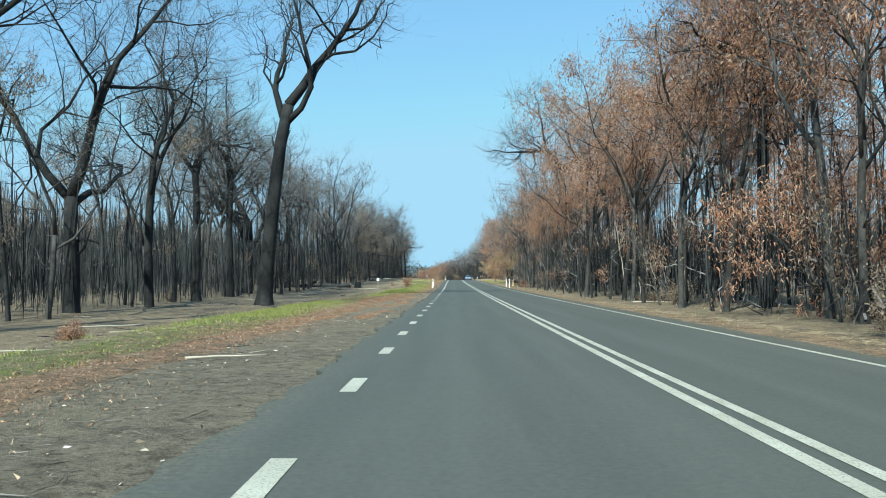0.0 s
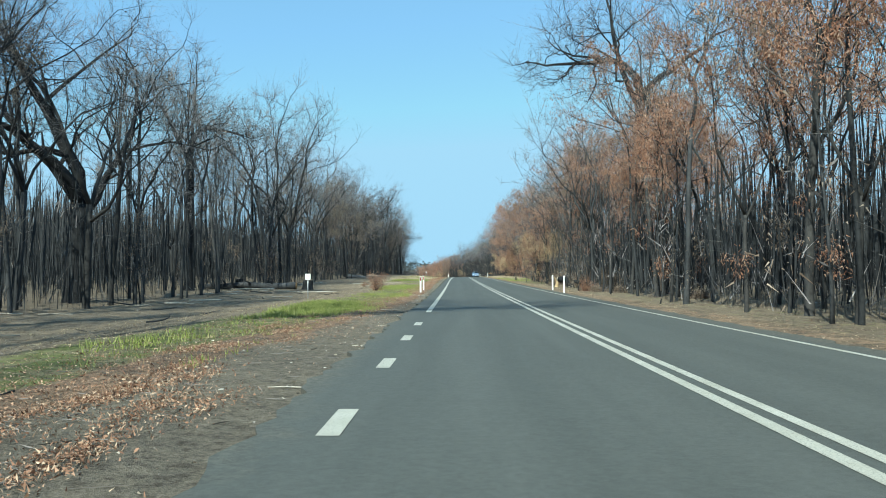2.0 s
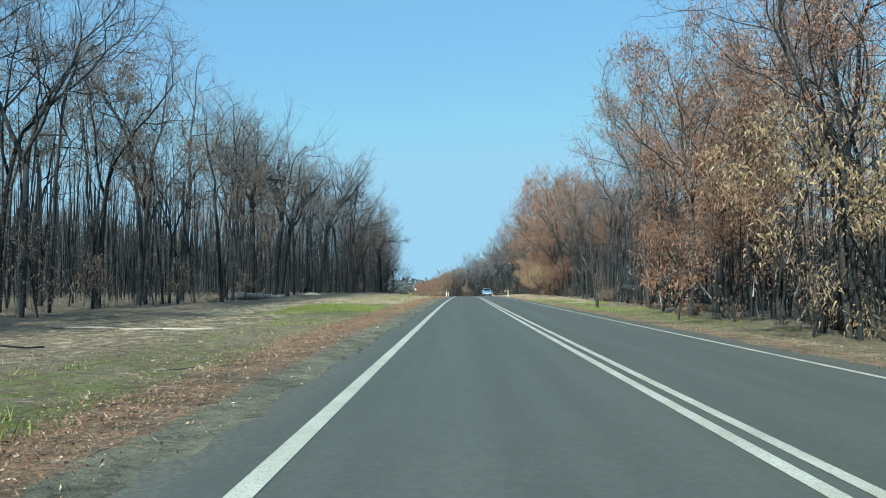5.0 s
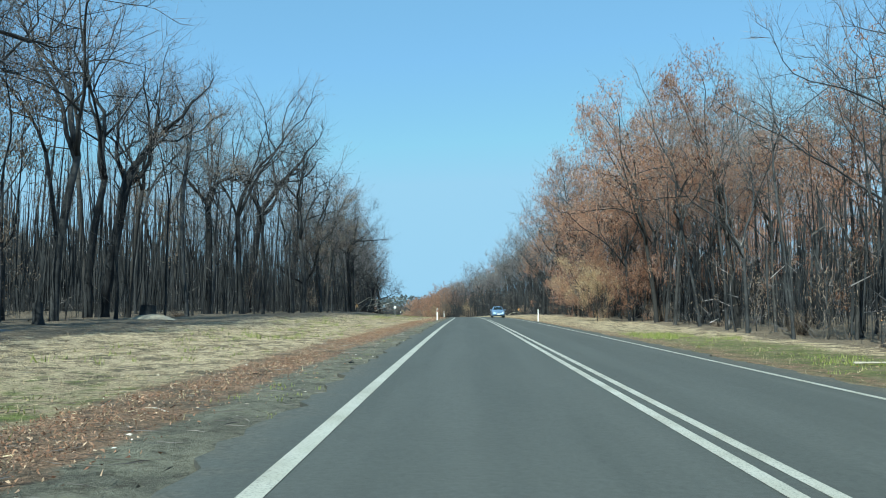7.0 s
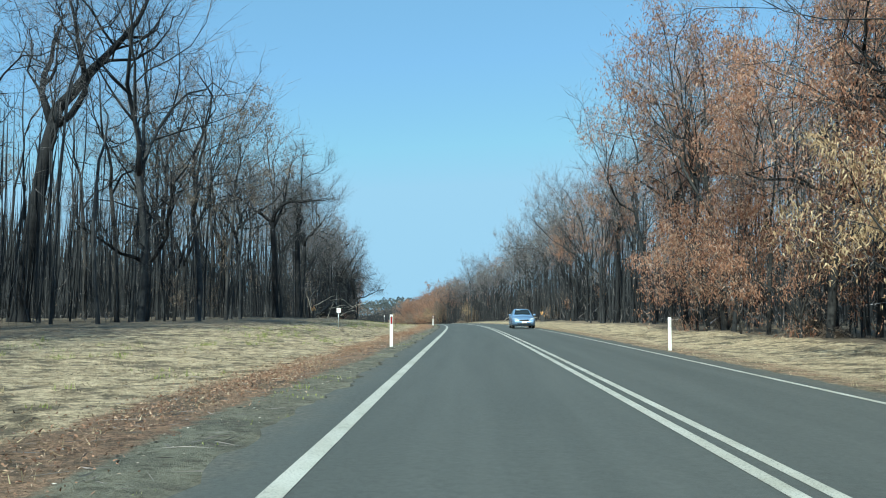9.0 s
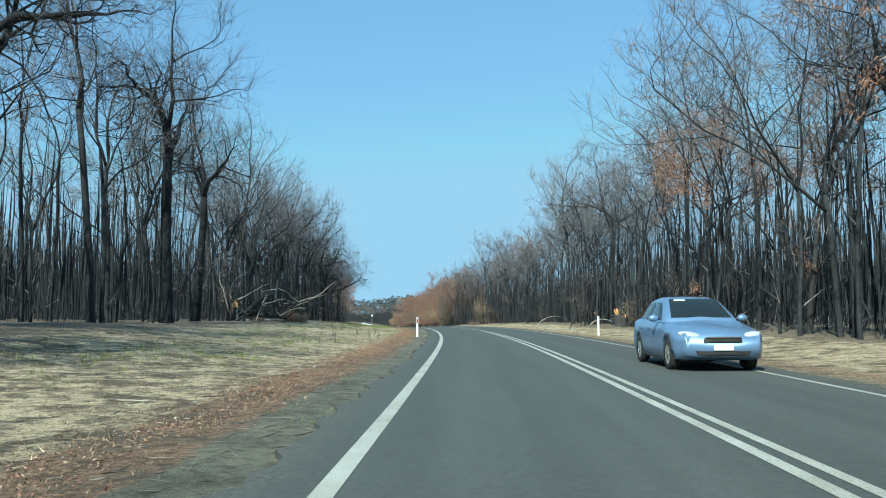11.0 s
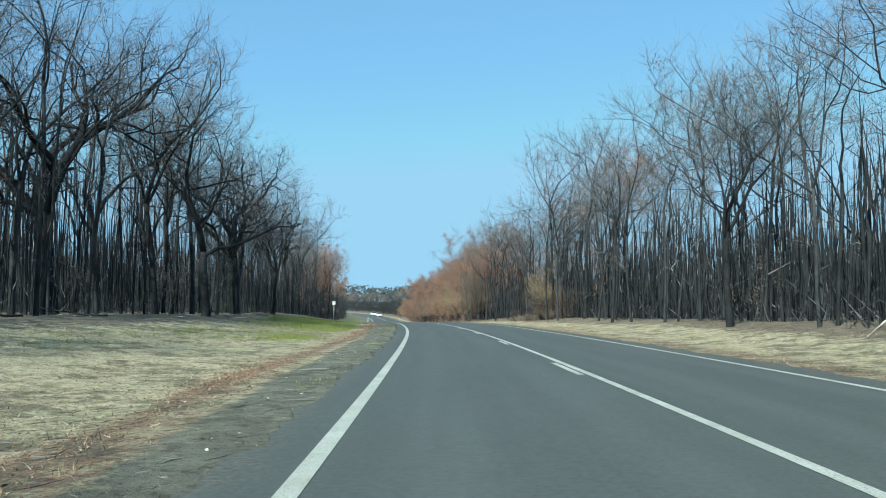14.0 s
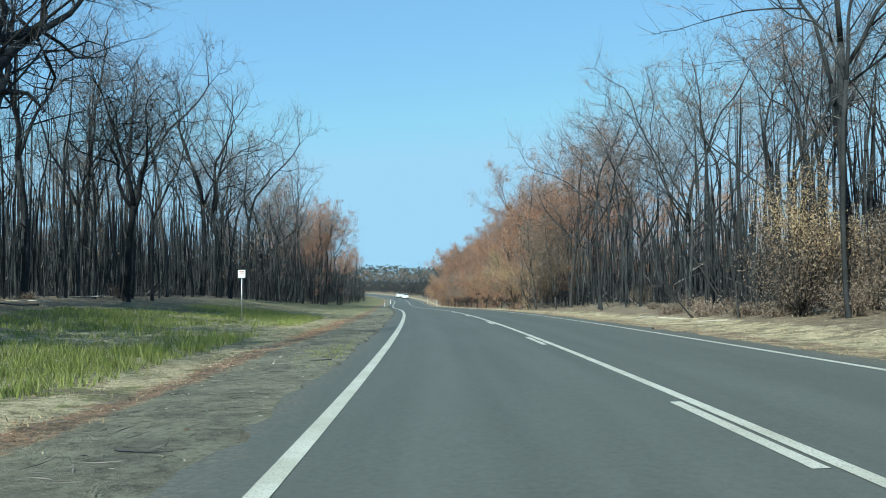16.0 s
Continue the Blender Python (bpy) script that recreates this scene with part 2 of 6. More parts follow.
def line_material():
    m, t, b = nodes_of("worn_road_paint")
    n1 = noise_tex(t, 55.0, 4.0, 0.7)
    n2 = noise_tex(t, 1.3, 4.0, 0.6)
    col = mix(t, 1.0, ramp(t, n1.outputs[0], (0.32, (0.20, 0.195, 0.17)), (0.50, (0.54, 0.52, 0.455))), ramp(t, n2.outputs[0], (0.3, (0.70, 0.69, 0.64)), (0.7, (1, 1, 1))), "MULTIPLY")
    t.links.new(col, b.inputs["Base Color"])
    b.inputs["Roughness"].default_value = 0.65
    bump(t, b, n1.outputs[0], 0.3, 0.004)
    return m


def ground_material():
    """Gravel, leaf litter, green, mossy and dry grass and charred soil, by the masks laid on the ground's points."""
    m, t, b = nodes_of("burnt_verge_ground")
    za = t.nodes.new("ShaderNodeVertexColor")
    za.layer_name = "cover_a"
    zb = t.nodes.new("ShaderNodeVertexColor")
    zb.layer_name = "cover_b"
    sa, sb = t.nodes.new("ShaderNodeSeparateColor"), t.nodes.new("ShaderNodeSeparateColor")
    t.links.new(za.outputs[0], sa.inputs[0])
    t.links.new(zb.outputs[0], sb.inputs[0])
    fine = noise_tex(t, 20.0, 6.0, 0.78)
    mid = noise_tex(t, 2.6, 5.0, 0.65)
    wide = noise_tex(t, 0.35, 4.0, 0.6)
    grit = noise_tex(t, 60.0, 4.0, 0.7)
    patch = noise_tex(t, 1.15, 7.0, 0.72)
    char = mix(t, 0.5, ramp(t, fine.outputs[0], (0.38, (0.055, 0.042, 0.032)), (0.62, (0.38, 0.27, 0.185))), ramp(t, mid.outputs[0], (0.40, (0.06, 0.05, 0.04)), (0.60, (0.32, 0.26, 0.185))))
    gravel = mix(t, 0.5, ramp(t, grit.outputs[0], (0.40, (0.07, 0.060, 0.046)), (0.60, (0.40, 0.335, 0.255))), ramp(t, mid.outputs[0], (0.40, (0.095, 0.080, 0.061)), (0.60, (0.27, 0.223, 0.165))))
    gravel = mix(t, 0.45, gravel, ramp(t, fine.outputs[0], (0.40, (0.045, 0.04, 0.033)), (0.60, (0.25, 0.216, 0.175))))
    litter = mix(t, 0.35, ramp(t, fine.outputs[0], (0.42, (0.065, 0.042, 0.030)), (0.58, (0.46, 0.285, 0.185))), ramp(t, mid.outputs[0], (0.40, (0.13, 0.082, 0.056)), (0.60, (0.38, 0.235, 0.152))))
    green = mix(t, 0.5, ramp(t, fine.outputs[0], (0.3, (0.06, 0.075, 0.022)), (0.7, (0.20, 0.22, 0.06))), ramp(t, mid.outputs[0], (0.42, (0.085, 0.08, 0.04)), (0.58, (0.18, 0.215, 0.055))))
    straw = mix(t, 0.5, ramp(t, fine.outputs[0], (0.40, (0.17, 0.118, 0.07)), (0.58, (0.80, 0.63, 0.41))), ramp(t, mid.outputs[0], (0.42, (0.18, 0.13, 0.08)), (0.56, (0.74, 0.59, 0.39))))
    straw = mix(t, ramp(t, patch.outputs[0], (0.42, (1, 1, 1)), (0.50, (0, 0, 0))), straw, ramp(t, fine.outputs[0], (0.3, (0.06, 0.046, 0.035)), (0.7, (0.20, 0.155, 0.105))))
    mossy = mix(t, 0.5, ramp(t, fine.outputs[0], (0.38, (0.14, 0.12, 0.07)), (0.58, (0.70, 0.61, 0.40))), ramp(t, patch.outputs[0], (0.44, (0.16, 0.15, 0.085)), (0.54, (0.62, 0.55, 0.35))))
    moss_at = t.nodes.new("ShaderNodeMath")
    moss_at.operation = "MULTIPLY"
    t.links.new(sb.outputs[2], moss_at.inputs[0])
    t.links.new(ramp(t, wide.outputs[0], (0.40, (1, 1, 1)), (0.60, (0.35, 0.35, 0.35))), moss_at.inputs[1])
    straw = mix(t, moss_at.outputs[0], straw, mossy)
    green = mix(t, ramp(t, patch.outputs[0], (0.46, (0, 0, 0)), (0.58, (0.9, 0.9, 0.9))), green, ramp(t, fine.outputs[0], (0.3, (0.12, 0.10, 0.058)), (0.7, (0.31, 0.27, 0.155))))
    litter = mix(t, ramp(t, patch.outputs[0], (0.40, (0.8, 0.8, 0.8)), (0.52, (0, 0, 0))), litter, ramp(t, fine.outputs[0], (0.3, (0.06, 0.05, 0.04)), (0.7, (0.18, 0.14, 0.10))))
    char = mix(t, ramp(t, patch.outputs[0], (0.48, (0, 0, 0)), (0.60, (0.85, 0.85, 0.85))), char, ramp(t, fine.outputs[0], (0.3, (0.15, 0.11, 0.08)), (0.7, (0.33, 0.27, 0.20))))
    sealed = mix(t, 0.5, ramp(t, grit.outputs[0], (0.38, (0.078, 0.074, 0.060)), (0.62, (0.25, 0.238, 0.192))), ramp(t, patch.outputs[0], (0.42, (0.10, 0.098, 0.076)), (0.58, (0.27, 0.262, 0.19))))
    gravel = mix(t, sb.outputs[1], gravel, sealed)
    col = char
    for mask, c in ((sb.outputs[0], straw), (sa.outputs[2], green), (sa.outputs[1], litter), (sa.outputs[0], gravel)):
        a = t.nodes.new("ShaderNodeMath")          # ragged edge: mask + noise
        a.operation = "ADD"
        t.links.new(mask, a.inputs[0])
        sc = t.nodes.new("ShaderNodeMath")
        sc.operation = "MULTIPLY_ADD"
        t.links.new(mid.outputs[0], sc.inputs[0])
        sc.inputs[1].default_value, sc.inputs[2].default_value = 1.8, -0.9
        t.links.new(sc.outputs[0], a.inputs[1])
        mr = node(t, "ShaderNodeMapRange", From_Min=0.32, From_Max=0.68)
        t.links.new(a.outputs[0], mr.inputs[0])
        col = mix(t, mr.outputs[0], col, c)
    mottle = noise_tex(t, 6.5, 8.0, 0.82)              # scraps of char and bark, and hollows' shade painted dark, too small to model
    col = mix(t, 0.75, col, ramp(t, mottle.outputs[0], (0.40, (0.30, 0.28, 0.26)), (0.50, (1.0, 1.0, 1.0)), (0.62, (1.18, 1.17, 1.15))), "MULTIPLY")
    col = mix(t, 0.15, col, ramp(t, wide.outputs[0], (0.35, (0.08, 0.07, 0.055)), (0.65, (0.30, 0.25, 0.17))))
    t.links.new(col, b.inputs["Base Color"])
    b.inputs["Roughness"].default_value = 0.95
    b.inputs["Specular IOR Level"].default_value = 0.2
    bump(t, b, fine.outputs[0], 0.9, 0.05)
    return m


ASPHALT, LINE, GROUND = road_material(), line_material(), ground_material()


# ---- building helpers ----
def mesh_np(name, verts, tris, material):
    """A mesh out of arrays of points and triangles."""
    verts, tris = np.asarray(verts, float), np.asarray(tris, int)
    me = bpy.data.meshes.new(name)
    me.vertices.add(len(verts))
    me.vertices.foreach_set("co", verts.ravel())
    me.loops.add(tris.size)
    me.loops.foreach_set("vertex_index", tris.ravel().astype(np.int32))
    me.polygons.add(len(tris))
    me.polygons.foreach_set("loop_start", np.arange(0, tris.size, 3, dtype=np.int32))
    me.update(calc_edges=True)
    me.materials.append(material)
    return me


def part(name, bm, material, parent=None, label="", rounded=False):
    me = bpy.data.meshes.new(name)
    bm.normal_update()
    bm.to_mesh(me)
    bm.free()
    me.materials.append(material)
    if rounded:
        me.polygons.foreach_set("use_smooth", [True] * len(me.polygons))
    ob = new(name, me)
    ob.parent = parent
    if label:
        ob["label"] = label
    return ob


def part_np(name, verts, tris, material, parent=None, rounded=False):
    me = mesh_np(name, verts, tris, material)
    if rounded:
        me.polygons.foreach_set("use_smooth", [True] * len(me.polygons))
    ob = new(name, me)
    ob.parent = parent
    return ob


def box_bm(sx, sy, sz, x=0, y=0, z=0, bevel=0.0, m=None):
    bm = bmesh.new()
    bmesh.ops.create_cube(bm, size=1, matrix=(m or Matrix()) @ Matrix.Translation((x, y, z)) @ Matrix.Diagonal((sx, sy, sz, 1)))
    if bevel:
        bmesh.ops.bevel(bm, geom=bm.edges[:], offset=bevel, segments=2, affect="EDGES")
    return bm


class Soup:
    """Triangles gathered into arrays."""

    def __init__(self):
        self.v, self.f, self.n = [], [], 0

    def add(self, v, f):
        self.v.append(np.asarray(v, float))
        self.f.append(np.asarray(f, int) + self.n)
        self.n += len(v)

    def tube(self, pts, radii, sides, rng=None, rough=0.0):
        pts = np.asarray(pts, float)
        k = len(pts)
        d = np.gradient(pts, axis=0)
        d /= np.linalg.norm(d, axis=1)[:, None] + 1e-9
        a = np.cross(d, np.where(np.abs(d[:, :1]) < 0.8, [[1.0, 0, 0]], [[0, 1.0, 0]]))
        a /= np.linalg.norm(a, axis=1)[:, None] + 1e-9
        b = np.cross(d, a)
        th = np.arange(sides) * 2 * np.pi / sides
        rr = np.asarray(radii)[:, None] * (1 + (rng.uniform(-rough, rough, (k, sides)) if rng is not None and rough else 0))
        ring = pts[:, None, :] + rr[..., None] * (np.cos(th)[None, :, None] * a[:, None, :] + np.sin(th)[None, :, None] * b[:, None, :])
        i = np.arange(k - 1)[:, None] * sides
        j = np.arange(sides)[None, :]
        p, q = (i + j).ravel(), (i + (j + 1) % sides).ravel()
        f = np.concatenate([np.stack([p, q, q + sides], 1), np.stack([p, q + sides, p + sides], 1)])
        e = (k - 1) * sides
        cap = [(e, e + c, e + c + 1) for c in range(1, sides - 1)] + [(0, c + 1, c) for c in range(1, sides - 1)]
        self.add(ring.reshape(-1, 3), np.concatenate([f, np.array(cap)]) if cap else f)

    def slivers(self, base, tip, width, rng, bow=0.0):
        """Many thin twigs or leaves at once: two triangles each, kinked at the middle."""
        base, tip = np.asarray(base, float), np.asarray(tip, float)
        n = len(base)
        side = np.cross(tip - base, rng.normal(size=(n, 3)))
        side *= (np.broadcast_to(width, n) / (np.linalg.norm(side, axis=1) + 1e-9))[:, None] * 0.5
        mid = (base + tip) / 2 + rng.normal(size=(n, 3)) * bow * np.linalg.norm(tip - base, axis=1)[:, None]
        v = np.stack([base, mid - side, mid + side, tip], 1).reshape(-1, 3)
        i = np.arange(n) * 4
        self.add(v, np.concatenate([np.stack([i, i + 1, i + 2], 1), np.stack([i + 2, i + 1, i + 3], 1)]))

    def spikes(self, base, tip, width, rng):
        """Many fine twigs at once, one triangle each."""
        base, tip = np.asarray(base, float), np.asarray(tip, float)
        n = len(base)
        side = np.cross(tip - base, rng.normal(size=(n, 3)))
        side *= (np.broadcast_to(width, n) / (np.linalg.norm(side, axis=1) + 1e-9))[:, None] * 0.5
        v = np.stack([base - side, base + side, tip], 1).reshape(-1, 3)
        self.add(v, np.arange(n * 3).reshape(-1, 3))

    def done(self):
        if not self.v:
            return np.zeros((0, 3)), np.zeros((0, 3), int)
        return np.concatenate(self.v), np.concatenate(self.f)


# ---- ground, road and its lines ----
def left_edge(s):
    """Where the forest begins on the left."""
    return np.interp(s, (-40, 0, 30, 75, 105, 128, 190, 230, 270, 330, 350, 385, 430, 480, 560, 900), (-14.5, -15, -17, -18.5, -18.5, -17.5, -17, -17.5, -17, -18.5, -17.3, -15.3, -12.5, -9.8, -8, -8))


def right_edge(s):
    return np.interp(s, (-40, 0, 60, 115, 146, 190, 236, 285, 310, 350, 380, 420, 900), (9, 8.8, 8.0, 8.2, 9, 12.2, 12.4, 11.5, 10.4, 11.0, 9.8, 8.6, 9))


def cover(s, off):
    """Masks of gravel, litter, green grass and dry grass."""
    n = wave(off * 1.7 + 3, s * 0.9) * 0.35 + wave(off * 0.6, s * 0.23 + 5) * 0.4
    ge = np.interp(s, (0, 50, 72, 85, 160, 315, 345, 365), (-3.9, -3.7, -2.7, -2.2, -2.55, -2.45, -3.0, -3.45))
    le = ge - np.interp(s, (0, 60, 90, 160, 300, 345, 362), (1.1, 1.0, 0.7, 1.3, 1.0, 0.9, 0.5))
    o = off + n * 0.5
    gravel = smooth(ge - 0.25, ge + 0.25, o) * (off < 2) + smooth(6.6, 6.2, o) * (off > 2)
    litter = np.interp(s, (300, 335), (1.0, 0.85)) * smooth(le - 0.5, le + 0.3, o) * (1 - np.interp(s, (310, 340), (0, 0.9)) * smooth(-3.6, -3.1, o)) * (off < 2) + 0.55 * smooth(8.2, 7.0, o) * (off > 2)
    ga = np.interp(s, (-20, 0, 40, 55, 112, 130, 142, 150, 163, 174, 215, 300, 340, 370, 450), (0.75, 0.8, 0.6, 0.9, 0.9, 0.4, 0.5, 0.9, 0.7, 0.2, 0.0, 0.05, 0.2, 0.35, 0.6))
    gw = np.interp(s, (0, 40, 60, 110, 150, 170, 330, 380), (3.0, 2.2, 2.6, 2.4, 3.5, 4.5, 6.0, 9.5))
    green = ga * smooth(le - gw - 0.8, le - gw + 0.8, o) * (off < 2)
    green = green + np.interp(s, (0, 130, 150, 185, 210), (0.25, 0.3, 0.8, 0.75, 0.1)) * smooth(11, 9.5, o) * (off > 2)
    sa = np.interp(s, (0, 60, 115, 150, 185, 225, 245, 268, 285, 320, 350, 380), (0.2, 0.08, 0.1, 0.6, 1.0, 0.95, 0.6, 0.6, 1.0, 1.0, 0.95, 0.8))
    straw = sa * smooth(left_edge(s) + 2.0, left_edge(s) + 7.0, o) * (off < 2)
    sr = np.interp(s, (0, 130, 180, 200, 420), (0.55, 0.5, 0.75, 1.0, 0.9))
    straw = straw + sr * smooth(right_edge(s) + 0.6, right_edge(s) - 1.2, o) * (off > 2)
    return [np.clip(q, 0, 1) for q in (gravel, litter, green, straw)]


def make_ground():
    offs = np.concatenate([[-2600, -1200, -600, -320, -180, -110, -80, -60, -48, -38, -31], np.arange(-26, -13, 1.0), np.arange(-13, -8.0, 0.32), np.arange(-8, -1.7, 0.2), [-1.2, -0.4, 1, 3, 4.6, 5.4], np.arange(5.9, 13, 0.35), np.arange(13.2, 27, 1.1), [31, 38, 48, 60, 80, 110, 180, 320, 600, 1200, 2600]])
    ys = np.concatenate([[-1500, -500, -250], np.arange(-110, -10, 5.0), np.arange(-10, 400, 0.45), np.arange(400, 430, 0.8), np.arange(430, 700, 4.0), np.arange(700, 1500, 40), [2000, 2600, 3500]])
    s = np.where(ys < S0, ys, np.interp(ys, _y, SS))
    s = np.where(ys > _y[-1], S1 + ys - _y[-1], s)
    so, oo = np.meshgrid(s, offs, indexing="ij")
    sc = np.clip(so, S0, S1)
    x = np.interp(sc, SS, _x) + oo / np.cos(np.interp(sc, SS, _hd))
    y = np.broadcast_to(ys[:, None], x.shape)
    z = np.interp(sc, SS, _z) + shape(sc, np.clip(oo, -200, 200))
    r, c = x.shape
    i = (np.arange(r - 1)[:, None] * c + np.arange(c - 1)[None, :]).ravel()
    tris = np.concatenate([np.stack([i, i + 1, i + c + 1], 1), np.stack([i, i + c + 1, i + c], 1)])
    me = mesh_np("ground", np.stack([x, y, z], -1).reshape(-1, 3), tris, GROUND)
    g, l, gr, st = [q.ravel() for q in cover(so, oo)]
    one = np.ones_like(g)
    for name, cols in (("cover_a", (g, l, gr, one)), ("cover_b", (st, smooth(72, 96, so.ravel()), 0.1 + 0.65 * smooth(275, 320, so.ravel()), one))):
        at = me.color_attributes.new(name, "FLOAT_COLOR", "POINT")
        at.data.foreach_set("color", np.stack(cols, 1).ravel())
    me.polygons.foreach_set("use_smooth", [True] * len(me.polygons))
    return tagged(new("ground", me), "burnt roadside ground with leaf litter, grass and ash", "ground", kind="structure")


def strip(name, sa, sb, oa, ob_, lift, material, parent=None, step=2.0, thick=0.0, rag=0.0):
    """A band that lies along the road from oa to ob_."""
    s = np.linspace(sa, sb, max(2, int((sb - sa) / step) + 1))
    o = np.linspace(oa, ob_, 7 if ob_ - oa > 2 else 2)
    so, oo = np.meshgrid(s, o, indexing="ij")
    if rag:                                               # crumbled outer edges
        rng = np.random.default_rng(12)
        for c, way in ((0, -1), (-1, 1)):
            oo[:, c] += way * rag * (0.6 * np.sin(s * 1.1 + 2 * np.sin(s * 0.31)) + 0.5 * np.sin(s * 3.7 + c) + rng.uniform(-0.9, 0.9, len(s)))
    h = np.interp(so, SS, _hd)
    v = np.stack([np.interp(so, SS, _x) + oo * np.cos(h), np.interp(so, SS, _y) + oo * np.sin(h), road_z(so, oo) + lift], -1)
    r, c = so.shape
    v = v.reshape(-1, 3)
    i = (np.arange(r - 1)[:, None] * c + np.arange(c - 1)[None, :]).ravel()
    f = [np.stack([i, i + 1, i + c + 1], 1), np.stack([i, i + c + 1, i + c], 1)]
    w = np.stack([oo.ravel(), so.ravel()], 1)
    if thick:
        for col, flip in ((0, 1), (c - 1, 0)):
            n, top = len(v), v[np.arange(r) * c + col]
            v = np.concatenate([v, top, top - [0, 0, thick]])
            w = np.concatenate([w, w[np.arange(r) * c + col], w[np.arange(r) * c + col]])
            a = n + np.arange(r - 1)
            q = [a, a + 1, a + 1 + r, a + r]
            q = q[::-1] if flip else q
            f += [np.stack(q[:3], 1), np.stack([q[0], q[2], q[3]], 1)]
    me = mesh_np(name, v, np.concatenate(f), material)
    uv = me.uv_layers.new(name="way")
    idx = np.empty(len(me.loops), np.int32)
    me.loops.foreach_get("vertex_index", idx)
    uv.data.foreach_set("uv", w[idx].ravel())
    ob = new(name, me)
    ob.parent = parent
    return ob


make_ground()
tagged(strip("road", -100, 900, -1.66, 6.1, 0.0, ASPHALT, step=0.35, thick=0.2, rag=0.09), "grey sealed two-lane country road, dry", "road", kind="structure")
LW = 0.08
tagged(strip("edge_line_left", 69.0, 800, -1.02 - LW, -1.02 + LW, 0.005, LINE), "solid white painted edge line, slightly worn", "road marking", kind="structure")
tagged(strip("edge_line_right", -90, 800, 5.47 - 0.055, 5.47 + 0.055, 0.005, LINE), "solid thin white painted edge line", "road marking", kind="structure")
tagged(strip("centre_line_right", -90, 800, 2.445 - 0.058, 2.445 + 0.058, 0.005, LINE), "solid white painted centre line", "road marking", kind="structure")
tagged(strip("centre_line_left", -90, 309.0, 2.19 - 0.065, 2.19 + 0.065, 0.005, LINE), "solid white painted line of a double centre line", "road marking", kind="structure")
marks = tagged(new("broken_edge_line"), "row of short white dashes along the seal's edge", "road marking", kind="structure")
for k in range(0, 17):
    a = 62.68 - 4.19 * k
    strip("dash", a, a + 1.14, -1.04 - 0.085, -1.04 + 0.085, 0.005, LINE, marks)
marks = tagged(new("broken_centre_line"), "row of long white dashes beside the solid centre line", "road marking", kind="structure")
for k in range(-4, 20):
    a = 366.34 + 12 * k
    strip("dash", a, a + 3.0, 2.285 - 0.055, 2.285 + 0.055, 0.005, LINE, marks)


# ---- trees ----
def unit(v):
    return v / (np.linalg.norm(v) + 1e-9)


def bough(rng, start, way, length, n, up=0.0, wander=0.12):
    """A bent line that grows from start towards way, and turns upwards by up."""
    pts, d = [np.array(start, float)], unit(np.array(way, float))
    for _ in range(n):
        d = unit(d + rng.normal(size=3) * wander + np.array([0, 0, up]))
        pts.append(pts[-1] + d * length / n)
    return np.array(pts)


def on_line(pts, q):
    k = q * (len(pts) - 1)
    i = min(int(k), len(pts) - 2)
    return pts[i] + (pts[i + 1] - pts[i]) * (k - i), unit(pts[i + 1] - pts[i])


